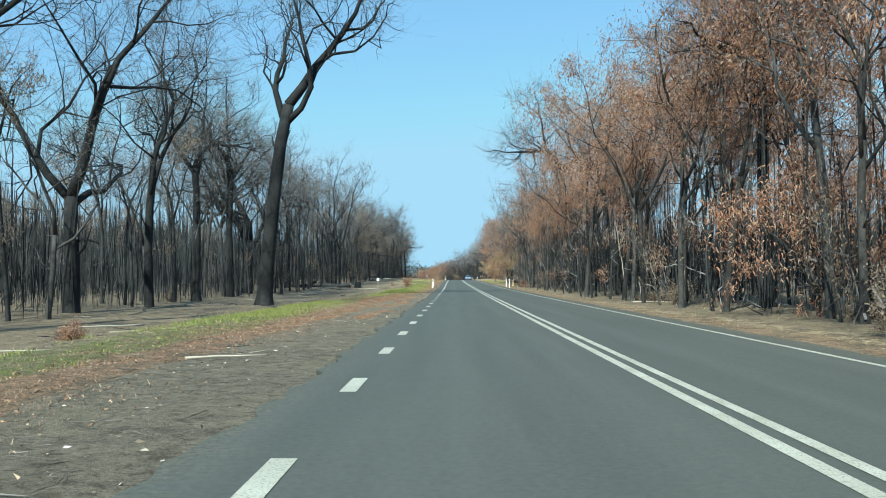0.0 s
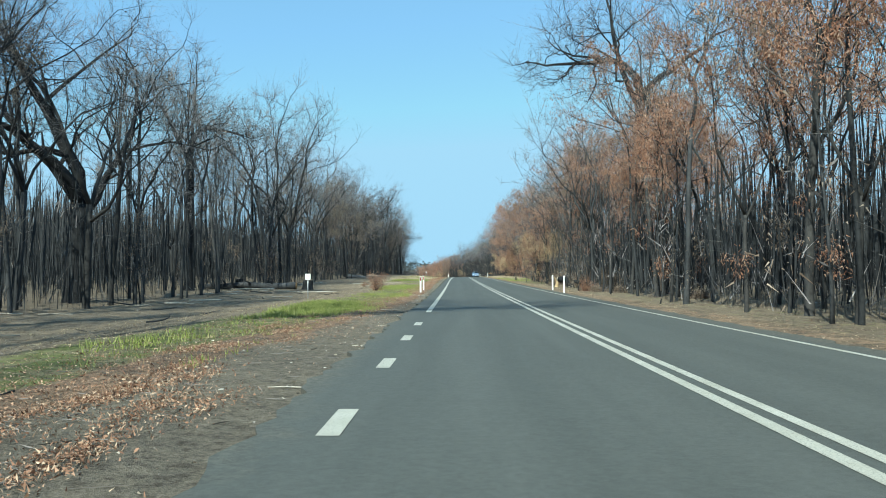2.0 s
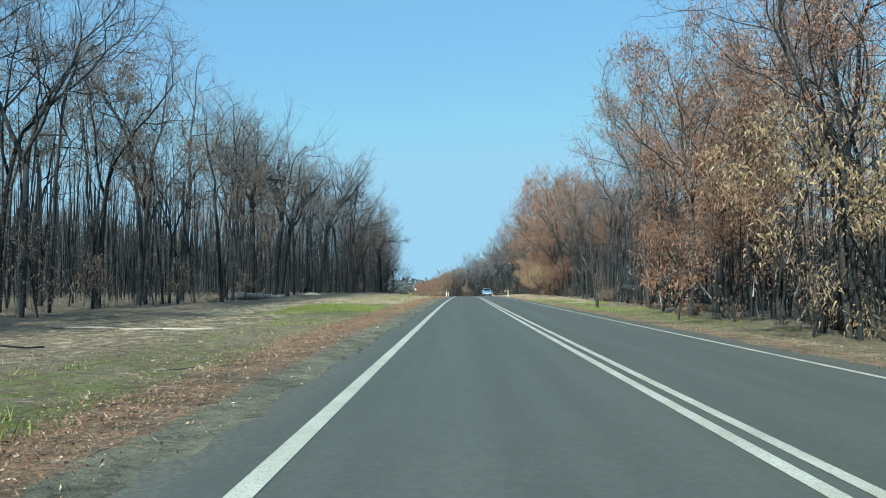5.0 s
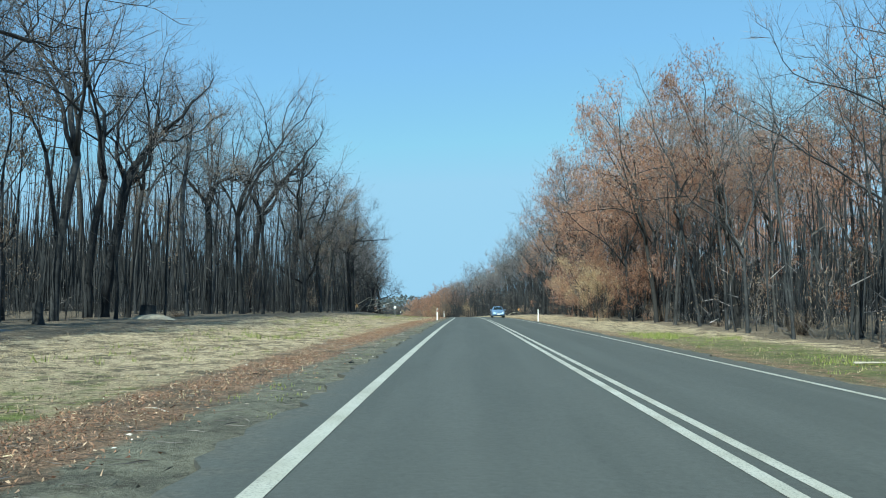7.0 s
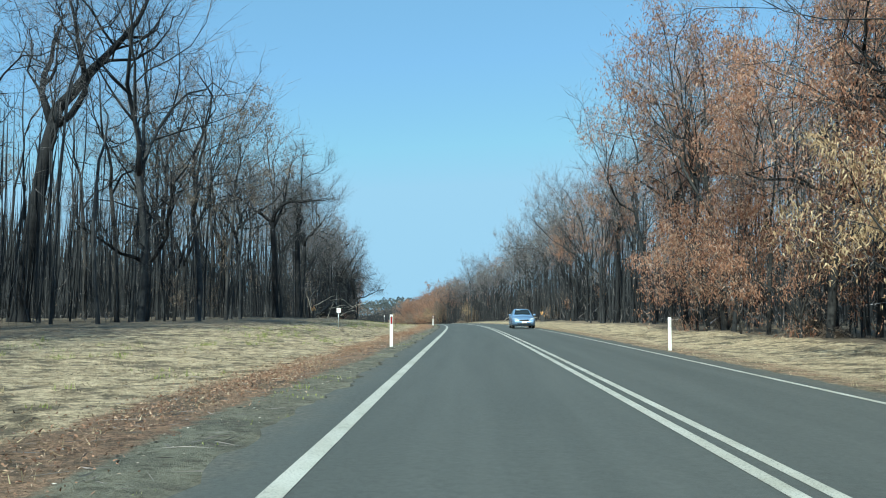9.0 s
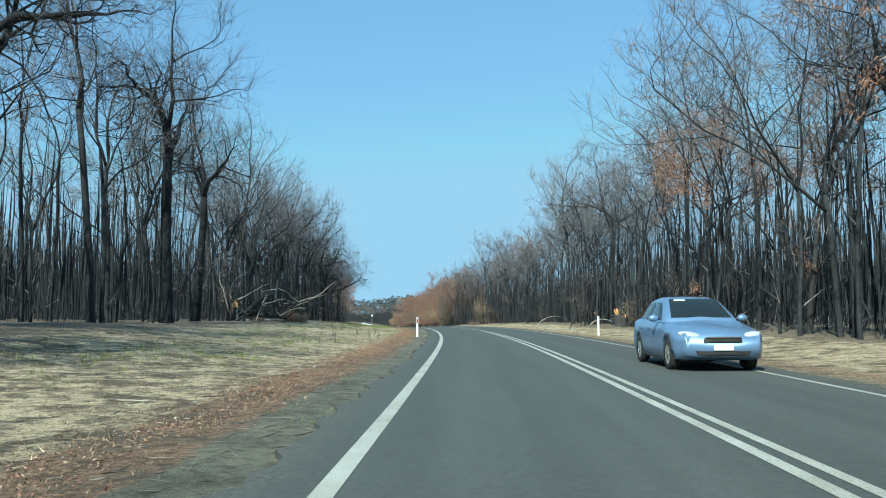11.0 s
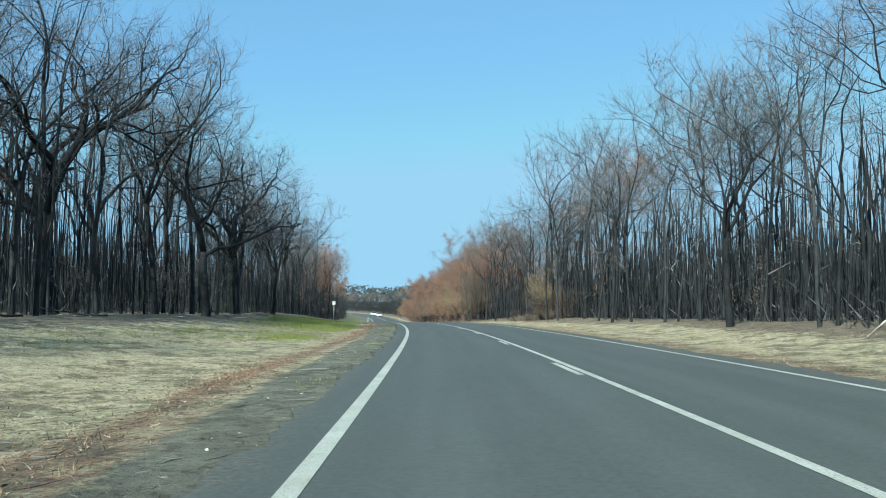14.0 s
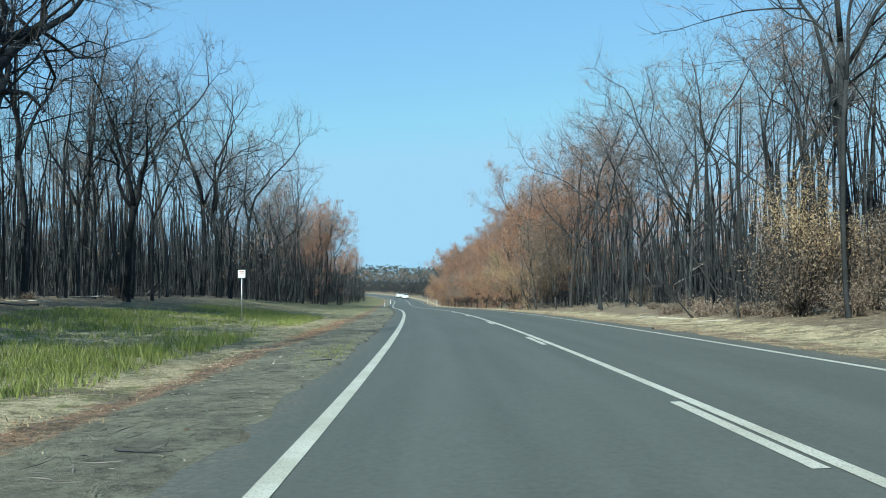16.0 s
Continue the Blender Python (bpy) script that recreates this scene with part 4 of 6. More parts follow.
def plant_forest():
    meshes = []
    for seed, brown, detail, count, scrub in ((31, 0.0, True, 25, 1.0), (32, 0.15, True, 25, 1.0), (33, 0.85, True, 38, 1.3), (34, 0.0, False, 0, 1.0), (35, 0.2, True, 17, 1.0), (36, 0.9, True, 17, 1.0), (37, 0.0, True, 34, 1.7), (38, 0.2, True, 34, 1.7)):
        w, f, l = forest_patch(seed, brown, count, detail, scrub)
        # charcoal bark here also carries the canopy's missing shade in its dark colour
        meshes.append((mesh_np("trunks", *w, BLACK_BARK), mesh_np("twigs", *f, TWIG if scrub > 1.0 and brown else MID_TWIG if detail else DARK_TWIG), mesh_np("crowns", *l, DULL_LEAF if brown < 0.5 else BROWN_LEAF) if len(l[0]) else None))
    for side, edge in ((-1, left_edge), (1, right_edge)):
        for row in range(3):
            s = -6.0 + (row % 2) * 9
            while s < ((840, 560, 800) if side > 0 else (720, 600, 720))[row]:
                brown = brown_share(s, side)
                k = 3 if row > 1 else 2 if rt.random() < brown * 0.9 and (side > 0 or s > 400) else (1 if rt.random() < 0.4 else 0)
                k = {0: 4, 1: 4, 2: 5}[k] if row == 1 or (row == 0 and (s > 650 or (side < 0 and s < 90))) else k
                k = 1 if side > 0 and k == 2 and 84 < s < 112 else k       # thinner crowns
                k = (6 if s > 330 else k + 6) if side > 0 and k < 2 else 6 if (side < 0 and row == 0 and s > 388 and k < 2) or (side > 0 and row == 1 and s > 335 and k == 4) else k
                off = float(edge(s)) + side * (0.8 + row * 26)
                p = spot(s, off)
                m = pose(p.x, p.y, p.z, 0, 0, heading(s) + (0 if side > 0 else 180)) @ Matrix.Diagonal((1.8 if row == 2 else 1, 1, rt.uniform(0.9, 1.06) * tall(s, side) * (0.85 if side < 0 and s < 100 else 1.0), 1))
                if rt.random() < 0.5:
                    m = m @ Matrix.Diagonal((1, -1, 1, 1))
                patch = tagged(new("burnt_forest"), "scorched forest with brown leaves in the crowns" if k in (2, 5) else "burnt forest of charred bare trunks and thin branches", "forest", kind="stuff")
                patch.matrix_basis = m
                for name, me in zip(("trunks", "twigs", "crowns"), meshes[k]):
                    if me:
                        o = tagged(new(name, me), kind="stuff")
                        o.parent = patch
                s += 23.0


plant_forest()


def far_woods():
    """The wooded rise where the road's gap ends, a kilometre on."""
    rng = np.random.default_rng(77)
    soup = Soup()
    n = 34000
    x, y = rng.uniform(-1300, 900, n), rng.uniform(1150, 1500, n)
    rise = 6 + 16 * smooth(1150, 1500, y) + 5 * np.sin(x * 0.006 + 1) + 2.5 * np.sin(x * 0.05) + 1.5 * np.sin(x * 0.13 + y * 0.1)
    p = np.stack([x, y, rise - 10 + 11 * rng.random(n) ** 0.7], 1)
    soup.slivers(p, p + rng.normal(size=(n, 3)) * [2.8, 1.5, 1.4], rng.uniform(1.5, 4, n), rng, 0.2)
    return tagged(part_np("far_woods", *soup.done(), HAZED_FAR_LEAF), "distant dark wooded rise at the horizon", "forest", kind="stuff")


# the blue-grey of distance haze is mixed into these leaf colours
HAZED_FAR_LEAF = island_tint("hazed_distant_woods", ((0.0, (0.048, 0.06, 0.062)), (0.6, (0.072, 0.082, 0.08)), (1.0, (0.09, 0.094, 0.088))), 0.9)
far_woods()


# ---- roadside furniture ----
def guide_post(red):
    post = tagged(new("guide_post"), "white plastic roadside guide post with a red reflector" if red else "white plastic roadside guide post with a pale reflector", "guide post", "guide posts")
    bm = bmesh.new()
    prof = [(-0.05, 0.012), (-0.03, 0.022), (0.03, 0.022), (0.05, 0.012), (0.05, 0.004), (0.028, 0.012), (-0.028, 0.012), (-0.05, 0.004)]
    rings = []
    for z, k in ((-0.3, 1.0), (0.985, 1.0), (1.0, 0.86)):
        rings.append([bm.verts.new((x * k, -y * k, z)) for x, y in prof])
    n = len(prof)
    for a, b in zip(rings, rings[1:]):
        for i in range(n):
            bm.faces.new((a[i], a[(i + 1) % n], b[(i + 1) % n], b[i]))
    bm.faces.new(rings[-1])
    bmesh.ops.recalc_face_normals(bm, faces=bm.faces[:])
    part("post", bm, WHITE_PAINT, post)
    part("reflector_frame", box_bm(0.062, 0.012, 0.245, 0, -0.024, 0.82, 0.004), BLACK if red else PALE_REFLECTOR, post, "black reflector frame" if red else "")
    part("reflector", box_bm(0.042, 0.010, 0.20, 0, -0.030, 0.82, 0.003), RED if red else PALE_REFLECTOR, post, "red reflector" if red else "pale reflector")
    return post


BLACK = surface("black_plastic", (0.015, 0.015, 0.015), (0.035, 0.035, 0.035), 50.0, 0.5, 0.1, 0.001)
RED = surface("red_reflector", (0.24, 0.012, 0.014), (0.42, 0.026, 0.026), 60.0, 0.25, 0.1, 0.001)
PALE_REFLECTOR = surface("pale_reflector", (0.5, 0.5, 0.5), (0.7, 0.7, 0.7), 60.0, 0.25, 0.1, 0.001)
left_posts, right_posts = Kinds(guide_post(True)), Kinds(guide_post(False))
for s, off in ((95.0, -2.4), (102.2, -2.5), (232.2, -2.3), (294.5, -2.3), (503.0, -2.4), (548.0, -1.9)):
    left_posts.plant(0, spot(s, off), heading(s) + rt.uniform(-8, 8), 1.02 if s < 200 else 1.06)
for s, off in ((95.5, 6.5), (102.6, 6.62), (231.0, 6.6), (294.25, 7.4), (503.0, 6.6), (550.0, 6.6)):
    right_posts.plant(0, spot(s, off), heading(s) + rt.uniform(-8, 8), 1.04)


def small_sign(up=0.0):
    sign = tagged(new("roadside_sign"), "small white roadside sign on a thin steel post", "sign", "small signs")
    bm = bmesh.new()
    bmesh.ops.create_cone(bm, cap_ends=True, segments=12, radius1=0.025, radius2=0.025, depth=1.7 + up, matrix=Matrix.Translation((0, 0, 0.5 + up / 2)))
    part("pole", bm, GALV, sign, rounded=True)
    part("panel", box_bm(0.28, 0.012, 0.31, 0, -0.035, 1.22 + up, 0.004), WHITE_PAINT, sign)
    for z, w in ((1.31, 0.20), (1.25, 0.15)):
        part("text_bar", box_bm(w, 0.004, 0.03, 0, -0.044, z + up), RED_INK, sign, "faded red line of print")
    for z in (1.14, 1.3):
        part("bracket", box_bm(0.07, 0.02, 0.03, 0, -0.022, z + up, 0.003), GALV, sign)
    return sign


RED_INK = surface("faded_red_print", (0.45, 0.20, 0.17), (0.6, 0.32, 0.28), 40.0, 0.6, 0.1, 0.001)
signs = Kinds(small_sign())
small_sign(0.65).matrix_basis = pose(*spot(394.0, -7.3), 0, 0, heading(394) + 4)
for s, off in ((88.0, -8.1), (262.0, -8.5)):
    signs.plant(0, spot(s, off), heading(s) + 4)


# ---- what lies on the verges ----
def scatter(name, label, category, material, fill, seed):
    rng = np.random.default_rng(seed)
    soup = Soup()
    fill(soup, rng)
    return tagged(part_np(name, *soup.done(), material), label, category, kind="stuff")


def spots(s, off):
    """Places on the ground, many at once."""
    h = np.interp(s, SS, _hd)
    x, y = np.interp(s, SS, _x) + off * np.cos(h), np.interp(s, SS, _y) + off * np.sin(h)
    s2, o2 = to_road(x, y)
    return np.stack([x, y, np.interp(s2, SS, _z) + shape(s2, o2)], 1)


def litter_fill(soup, rng):
    n = 300000
    s = rng.uniform(-2, 410, n)
    ge = np.interp(s, (0, 50, 72, 85, 160, 400), (-3.9, -3.7, -2.7, -2.2, -2.55, -2.4))
    off = ge - np.interp(s, (315, 340), (0.7, 1.4)) + rng.normal(size=n) * np.interp(s, (0, 45, 75, 95, 170, 300, 345, 365), (0.75, 0.9, 0.95, 0.5, 0.42, 0.34, 0.34, 0.18))
    keep = (off < -1.6) & (wave(off * 2.1, s * 1.3) + rng.normal(size=n) * 0.5 > np.interp(s, (0, 310, 335), (-0.45, -0.4, 0.35)))
    s, off = s[keep], off[keep]
    for _ in range(46):                              # leaves drifted into heaps on the gravel
        k = rng.integers(300, 900)
        cs, co = rng.uniform(22, 68), rng.uniform(-4.8, -2.3)
        s = np.concatenate([s, cs + rng.normal(size=k) * 0.55])
        off = np.concatenate([off, co + rng.normal(size=k) * 0.13])
    m = 16000                                        # thinner on the other verge
    s2, off2 = rng.uniform(-2, 410, m), 6.2 + np.abs(rng.normal(size=m)) * 1.6
    s, off = np.concatenate([s, s2]), np.concatenate([off, off2])
    p = spots(s, off) + np.stack([np.zeros(len(s)), np.zeros(len(s)), rng.uniform(0.005, 0.05, len(s))], 1)
    a = rng.uniform(0, 6.28, len(s))
    ln = rng.uniform(0.012, 0.042, len(s))
    tip = p + np.stack([np.cos(a) * ln, np.sin(a) * ln, rng.normal(size=len(s)) * 0.02], 1)
    half = np.arange(len(s)) % 2 == 0
    w = ln * rng.uniform(0.25, 0.55, len(s))
    soup.slivers(p[half], tip[half], w[half], rng, 0.12)
    soup.spikes(p[~half], tip[~half], w[~half] * 1.2, rng)


def twig_fill(soup, rng):
    n = 24000
    s = rng.uniform(-2, 410, n)
    off = np.interp(s, (0, 50, 85), (-3.4, -3.2, -2.6)) + rng.normal(size=n) * np.interp(s, (0, 60, 90), (1.1, 1.0, 0.8))
    off = np.where(rng.random(n) < 0.3, rng.uniform(-13, -3, n), off)
    keep = off < -1.5
    p = spots(s[keep], off[keep]) + [0, 0, 0.015]
    n = len(p)
    a = rng.uniform(0, 6.28, n)
    ln = rng.uniform(0.08, 0.45, n) * (rng.random(n) + 0.4)
    soup.slivers(p, p + np.stack([np.cos(a) * ln, np.sin(a) * ln, rng.uniform(0, 0.015, n)], 1), rng.uniform(0.004, 0.011, n), rng, 0.02)


def chips_fill(soup, rng):
    n = 20000
    s = rng.uniform(-2, 400, n)
    off = np.where(rng.random(n) < 0.75, rng.uniform(-4.2, -1.15, n), rng.uniform(-8, -2, n))
    keep = (off > np.interp(s, (0, 50, 80), (-4.2, -4.0, -2.6))) | (rng.random(n) < 0.35)
    p = spots(s[keep], off[keep]) + [0, 0, 0.012]
    n = len(p)
    a = rng.uniform(0, 6.28, n)
    ln = 0.010 + 0.07 * rng.random(n) ** 4
    soup.slivers(p, p + np.stack([np.cos(a) * ln, np.sin(a) * ln, np.zeros(n)], 1), ln * rng.uniform(0.12, 0.5, n), rng, 0.05)


def blades(soup, rng, s, off, height, per, width):
    p = np.repeat(spots(s, off), per, 0)
    n = len(p)
    p = p + rng.normal(size=(n, 3)) * [0.09, 0.09, 0]
    h = np.repeat(height, per) * rng.uniform(0.5, 1.2, n)
    tip = p + np.stack([rng.normal(size=n) * 0.35, rng.normal(size=n) * 0.35, np.ones(n)], 1) * h[:, None]
    soup.spikes(p - [0, 0, 0.02], tip, width * rng.uniform(0.6, 1.4, n), rng)


def green_fill(soup, rng):
    for sa, sb, oa, ob_, n, h in ((52, 122, -6.2, -2.6, 24000, 0.13), (122, 146, -6.5, -3.5, 1900, 0.11), (146, 171, -9.0, -3.8, 9000, 0.09), (171, 190, -9, -4, 700, 0.16), (-2, 52, -8.5, -4.6, 3500, 0.10), (186, 330, -12, -4, 1200, 0.12), (335, 380, -12, -5.2, 1700, 0.08), (376, 412, -12.5, -5.0, 6500, 0.12), (364, 389, -9.6, -4.9, 4600, 0.25), (345, 360, -7.2, -4.8, 1300, 0.12), (130, 420, -2.9, -1.75, 9000, 0.035), (150, 200, 6.8, 11, 3500, 0.14)):
        s, off = rng.uniform(sa, sb, n), rng.uniform(oa, ob_, n)
        g = cover(s, off)
        edge = smooth(oa - 0.2, oa + 1.2, off) * smooth(ob_ + 0.2, ob_ - 0.5, off) * smooth(sa, sa + 8, s) * smooth(sb, sb - 8, s)
        keep = rng.random(n) < np.clip(0.3 + 1.5 * wave(off * 1.6, s * 0.9) if h < 0.2 else 0.38 + 1.3 * wave(off * 2.9, s * 1.9), 0.06, 1) * edge * (1 - 0.7 * g[1]) * (1 - (sb - sa < 200) * g[0])
        s, off = s[keep], off[keep]
        blades(soup, rng, s, off, h * rng.uniform(0.5, 1.25, len(s)) * (1 + (0.7 if h < 0.2 else 0.3) * wave(off * 1.6, s * 0.9)), 9, 0.02)


def dry_fill(soup, rng):
    n = 60000
    s = rng.uniform(-2, 420, n)
    off = np.where(rng.random(n) < 0.66, rng.uniform(-15, -2.5, n), rng.uniform(6.1, 13, n))
    g = cover(s, off)
    keep = rng.random(n) < (0.15 + 0.5 * g[3]) * (0.5 + 0.5 * wave(off * 1.3 + 2, s * 0.8)) * (1 - 0.8 * g[0]) * 0.6
    s, off = s[keep], off[keep]
    blades(soup, rng, s, off, rng.uniform(0.03, 0.09, len(s)), 5, 0.013)


def mulch_fill(soup, rng):
    """Flattened straw, bark and char lying over the mown verges."""
    n = 330000
    s = rng.uniform(-2, 415, n)
    off = np.where(rng.random(n) < 0.78, -2.9 - rng.random(n) ** 1.3 * 11, 6.2 + rng.random(n) * 5.5)
    g = cover(s, off)
    keep = rng.random(n) < np.clip(0.25 + 0.6 * g[3] + 0.5 * wave(off * 1.9, s * 1.1), 0.05, 1) * (1 - 0.8 * g[0])
    p = spots(s[keep], off[keep])
    n = len(p)
    p[:, 2] += rng.uniform(0.005, 0.03, n)
    a, ln = rng.uniform(0, 6.28, n), 0.02 + 0.11 * rng.random(n) ** 2.2
    soup.spikes(p, p + np.stack([np.cos(a) * ln, np.sin(a) * ln, np.abs(rng.normal(size=n)) * 0.03], 1), rng.uniform(0.004, 0.014, n), rng)


scatter("straw_mulch", "flattened straw, bark and char strewn over the mown verge", "debris", island_tint("mulch", ((0.0, (0.035, 0.03, 0.026)), (0.4, (0.19, 0.135, 0.085)), (0.7, (0.50, 0.38, 0.23)), (1.0, (0.72, 0.60, 0.41))), 0.9), mulch_fill, 6)
scatter("leaf_litter", "brown fallen gum leaves along the road's edge", "leaf litter", LITTER, litter_fill, 1)
scatter("bark_chips", "pale wood and bark chips on the gravel", "debris", island_tint("pale_chips", ((0.0, (0.10, 0.08, 0.06)), (0.55, (0.34, 0.29, 0.23)), (1.0, (0.72, 0.68, 0.6))), 0.8), chips_fill, 2)
scatter("twig_litter", "thin burnt twigs strewn over the verge", "twigs", DARK_TWIG, twig_fill, 5)
scatter("green_grass", "fresh green grass growing back on the verge", "grass", GREEN_BLADE, green_fill, 3)
scatter("dry_grass", "short dry straw-coloured grass on the verge", "grass", DRY_BLADE, dry_fill, 4)


def branch_part(name, pts, radii, material, parent, sides=6, seed=0, label=""):
    soup = Soup()
    soup.tube(pts, radii, sides, np.random.default_rng(seed), 0.1)
    ob = part_np(name, *soup.done(), material, parent, True)
    if label:
        ob["label"] = label
    return ob


def fallen_stick(seed, length, r, pale):
    rng = np.random.default_rng(seed)
    stick = tagged(new("fallen_stick"), "pale dry stick lying on the ground" if pale else "charred black stick lying on the ground", "stick", "fallen sticks")
    mat = PALE_WOOD if pale else CHAR_BARK
    pts = bough(rng, (-length / 2, 0, r), (1, 0.1, 0), length, 5, 0, 0.16)
    pts[:, 2] = r + np.abs(pts[:, 2] - r) * 0.25
    branch_part("stem", pts, np.linspace(r, r * 0.35, 6), mat, stick, 5, seed)
    p, d = on_line(pts, 0.55)
    branch_part("fork", np.array([p, p + [0.12 * length, 0.10 * length, 0.01], p + [0.25 * length, 0.16 * length, 0.02]]), (r * 0.5, r * 0.4, r * 0.15), mat, stick, 4, seed)
    return stick


sticks = Kinds(*[fallen_stick(500 + i, l, r, p) for i, (l, r, p) in enumerate(((1.1, 0.018, False), (0.7, 0.014, False), (1.5, 0.022, False), (0.9, 0.016, True), (0.55, 0.012, True), (1.8, 0.03, True)))])
for _ in range(95):
    s = rt.uniform(2, 395)
    off = rt.uniform(-4.3, -1.7) if s < 65 else rt.uniform(-4.6, -2.0)
    if rt.random() < 0.3 or 266 < s < 275:
        off = rt.uniform(-11, -4.5)
    sticks.plant(rt.choice((0, 1, 1, 1, 3, 4, 4)), spot(s, off, 0.0), rt.uniform(0, 360), rt.uniform(0.45, 0.8))
for _ in range(60):                                   # broken pale and charred limbs along the foot of the burnt trees
    s = rt.uniform(78, 135) if rt.random() < 0.6 else rt.uniform(330, 400)
    sticks.plant(rt.choice((2, 3, 3, 5, 5, 0)), spot(s, float(left_edge(s)) + rt.uniform(-2.5, 3.0)), rt.uniform(0, 360), rt.uniform(1.2, 2.6))
for _ in range(48):
    s = rt.uniform(5, 135)
    sticks.plant(rt.choice((0, 1, 2, 3, 5)), spot(s, rt.uniform(-17.5, -7.5)), rt.uniform(0, 360), rt.uniform(0.7, 1.6))
for s, off, k, turn, size in ((314.6, -1.9, 3, 4, 0.8), (12.0, -3.3, 3, 20, 1.3), (88.0, -2.1, 3, 75, 1.1), (120.0, -7.75, 5, 10, 0.9), (138.0, -11.4, 5, 5, 1.2), (112.0, -11.5, 5, 20, 1.6), (114.0, -14.5, 5, 160, 1.3), (104.0, 8.9, 3, 15, 1.2), (390.5, 8.2, 5, 150, 1.3), (386.0, 8.6, 3, 30, 1.6), (176.0, 9.0, 5, 12, 0.9), (314.5, 8.6, 5, 25, 1.2), (38.0, 9.1, 5, 12, 1.0)):
    sticks.plant(k, spot(s, off, 0.01), turn, size)


def fallen_log(seed, length, r, bark, cut, label):
    rng = np.random.default_rng(seed)
    log = tagged(new("fallen_log"), label, "log", "fallen logs")
    pts = bough(rng, (-length / 2, 0, r * 0.85), (1, 0.02, 0), length, 7, 0, 0.035)
    rad = np.linspace(r, r * 0.72, 8) * rng.uniform(0.93, 1.07, 8)
    branch_part("trunk", pts, rad, bark, log, 11, seed)
    d = unit(pts[0] - pts[1])
    branch_part("cut_end", np.array([pts[0], pts[0] + d * 0.012]), (rad[0] * 0.93, rad[0] * 0.92), cut, log, 11, seed + 1, "sawn or torn end of the log")
    for q in (0.35, 0.7):
        p, dd = on_line(pts, q)
        w = unit(np.array([0.4, rng.normal() * 0.6, 0.8]))
        branch_part("branch_stub", np.array([p, p + w * r * 1.6, p + w * r * 2.6 + [0.1, 0, 0]]), (r * 0.32, r * 0.24, r * 0.1), bark, log, 6, seed + 2)
    return log


LOGS = ((9.4, 0.33, GREY_WOOD := surface("weathered_grey_wood", (0.05, 0.05, 0.05), (0.30, 0.285, 0.275), 2.6, 0.9, 0.6, 0.02), GREY_WOOD, "long weathered grey log lying at the forest's edge", 184.0, -16.6, 68, 0),
        (4.5, 0.32, CHAR_BARK, CHAR_BARK, "charred black log lying at the forest's edge", 122.0, -22.5, 165, 0),
        (6.0, 0.33, CHAR_BARK, CUT_WOOD, "charred log with a torn orange end", 120.5, -18.0, 176, 0),
        (2.4, 0.17, GREY_BARK, CUT_WOOD, "burnt log with a fresh orange end resting on brush", 103.5, 9.3, 200, 12),
        (4.2, 0.30, CHAR_BARK, CHAR_BARK, "large charred log lying among the trees", 110.3, 11.7, 30, 0),
        (8.0, 0.33, CHAR_BARK, CUT_WOOD, "large charred trunk fallen between the trees", 171.0, 15.6, 172, 8),
        (6.5, 0.30, CHAR_BARK, CHAR_BARK, "charred trunk lying on the forest floor", 174.0, 16.8, 10, 0),
        (9.0, 0.13, GREY_BARK, CUT_WOOD, "slim burnt trunk leaning over the brush", 313.0, 14.5, 60, 24),
        (4.0, 0.26, CHAR_BARK, CUT_WOOD, "charred log beside a torn stump", 309.0, 13.6, 150, 0))
for i, (ln, r, bark, cut, label, s, off, turn, tilt) in enumerate(LOGS):
    fallen_log(600 + i, ln, r, bark, cut, label).matrix_basis = Matrix.Translation(spot(s, off, math.sin(radians(tilt)) * ln * 0.42)) @ pose(0, 0, 0, 0, -tilt, heading(s) + turn)


def stump(seed, h, r, torn, label):
    """A sawn or torn stump with a flared foot."""
    rng = np.random.default_rng(seed)
    st = tagged(new("tree_stump"), label, "tree stump", "stumps")
    n = 14
    bm = bmesh.new()
    rings = []
    ang = [i * 6.2832 / n for i in range(n)]
    jag = [rng.uniform(0, 1) for _ in ang]
    for z, k in ((-0.3, 1.5), (0.0, 1.35), (0.12 * h, 1.1), (0.5 * h, 1.0), (h, 0.96)):
        rings.append([bm.verts.new((math.cos(a) * r * k * (1 + 0.08 * j), math.sin(a) * r * k * (1 + 0.08 * j), z + (j * torn * h if z == h else 0))) for a, j in zip(ang, jag)])
    for a, b in zip(rings, rings[1:]):
        for i in range(n):
            bm.faces.new((a[i], a[(i + 1) % n], b[(i + 1) % n], b[i]))
    part("bark", bm, CHAR_BARK if not torn else GREY_BARK, st, rounded=True)
    bm = bmesh.new()
    c = bm.verts.new((0, 0, h * (0.97 - 0.15 * torn)))
    top = [bm.verts.new((math.cos(a) * r * 0.97 * (1 + 0.06 * j), math.sin(a) * r * 0.97 * (1 + 0.06 * j), h * 0.985 + j * torn * h * 0.96)) for a, j in zip(ang, jag)]
    for i in range(n):
        bm.faces.new((c, top[i], top[(i + 1) % n]))
    part("torn_wood" if torn else "sawn_top", bm, CUT_WOOD if torn else PALE_WOOD, st, "fresh orange torn wood" if torn else "pale sawn top")
    return st


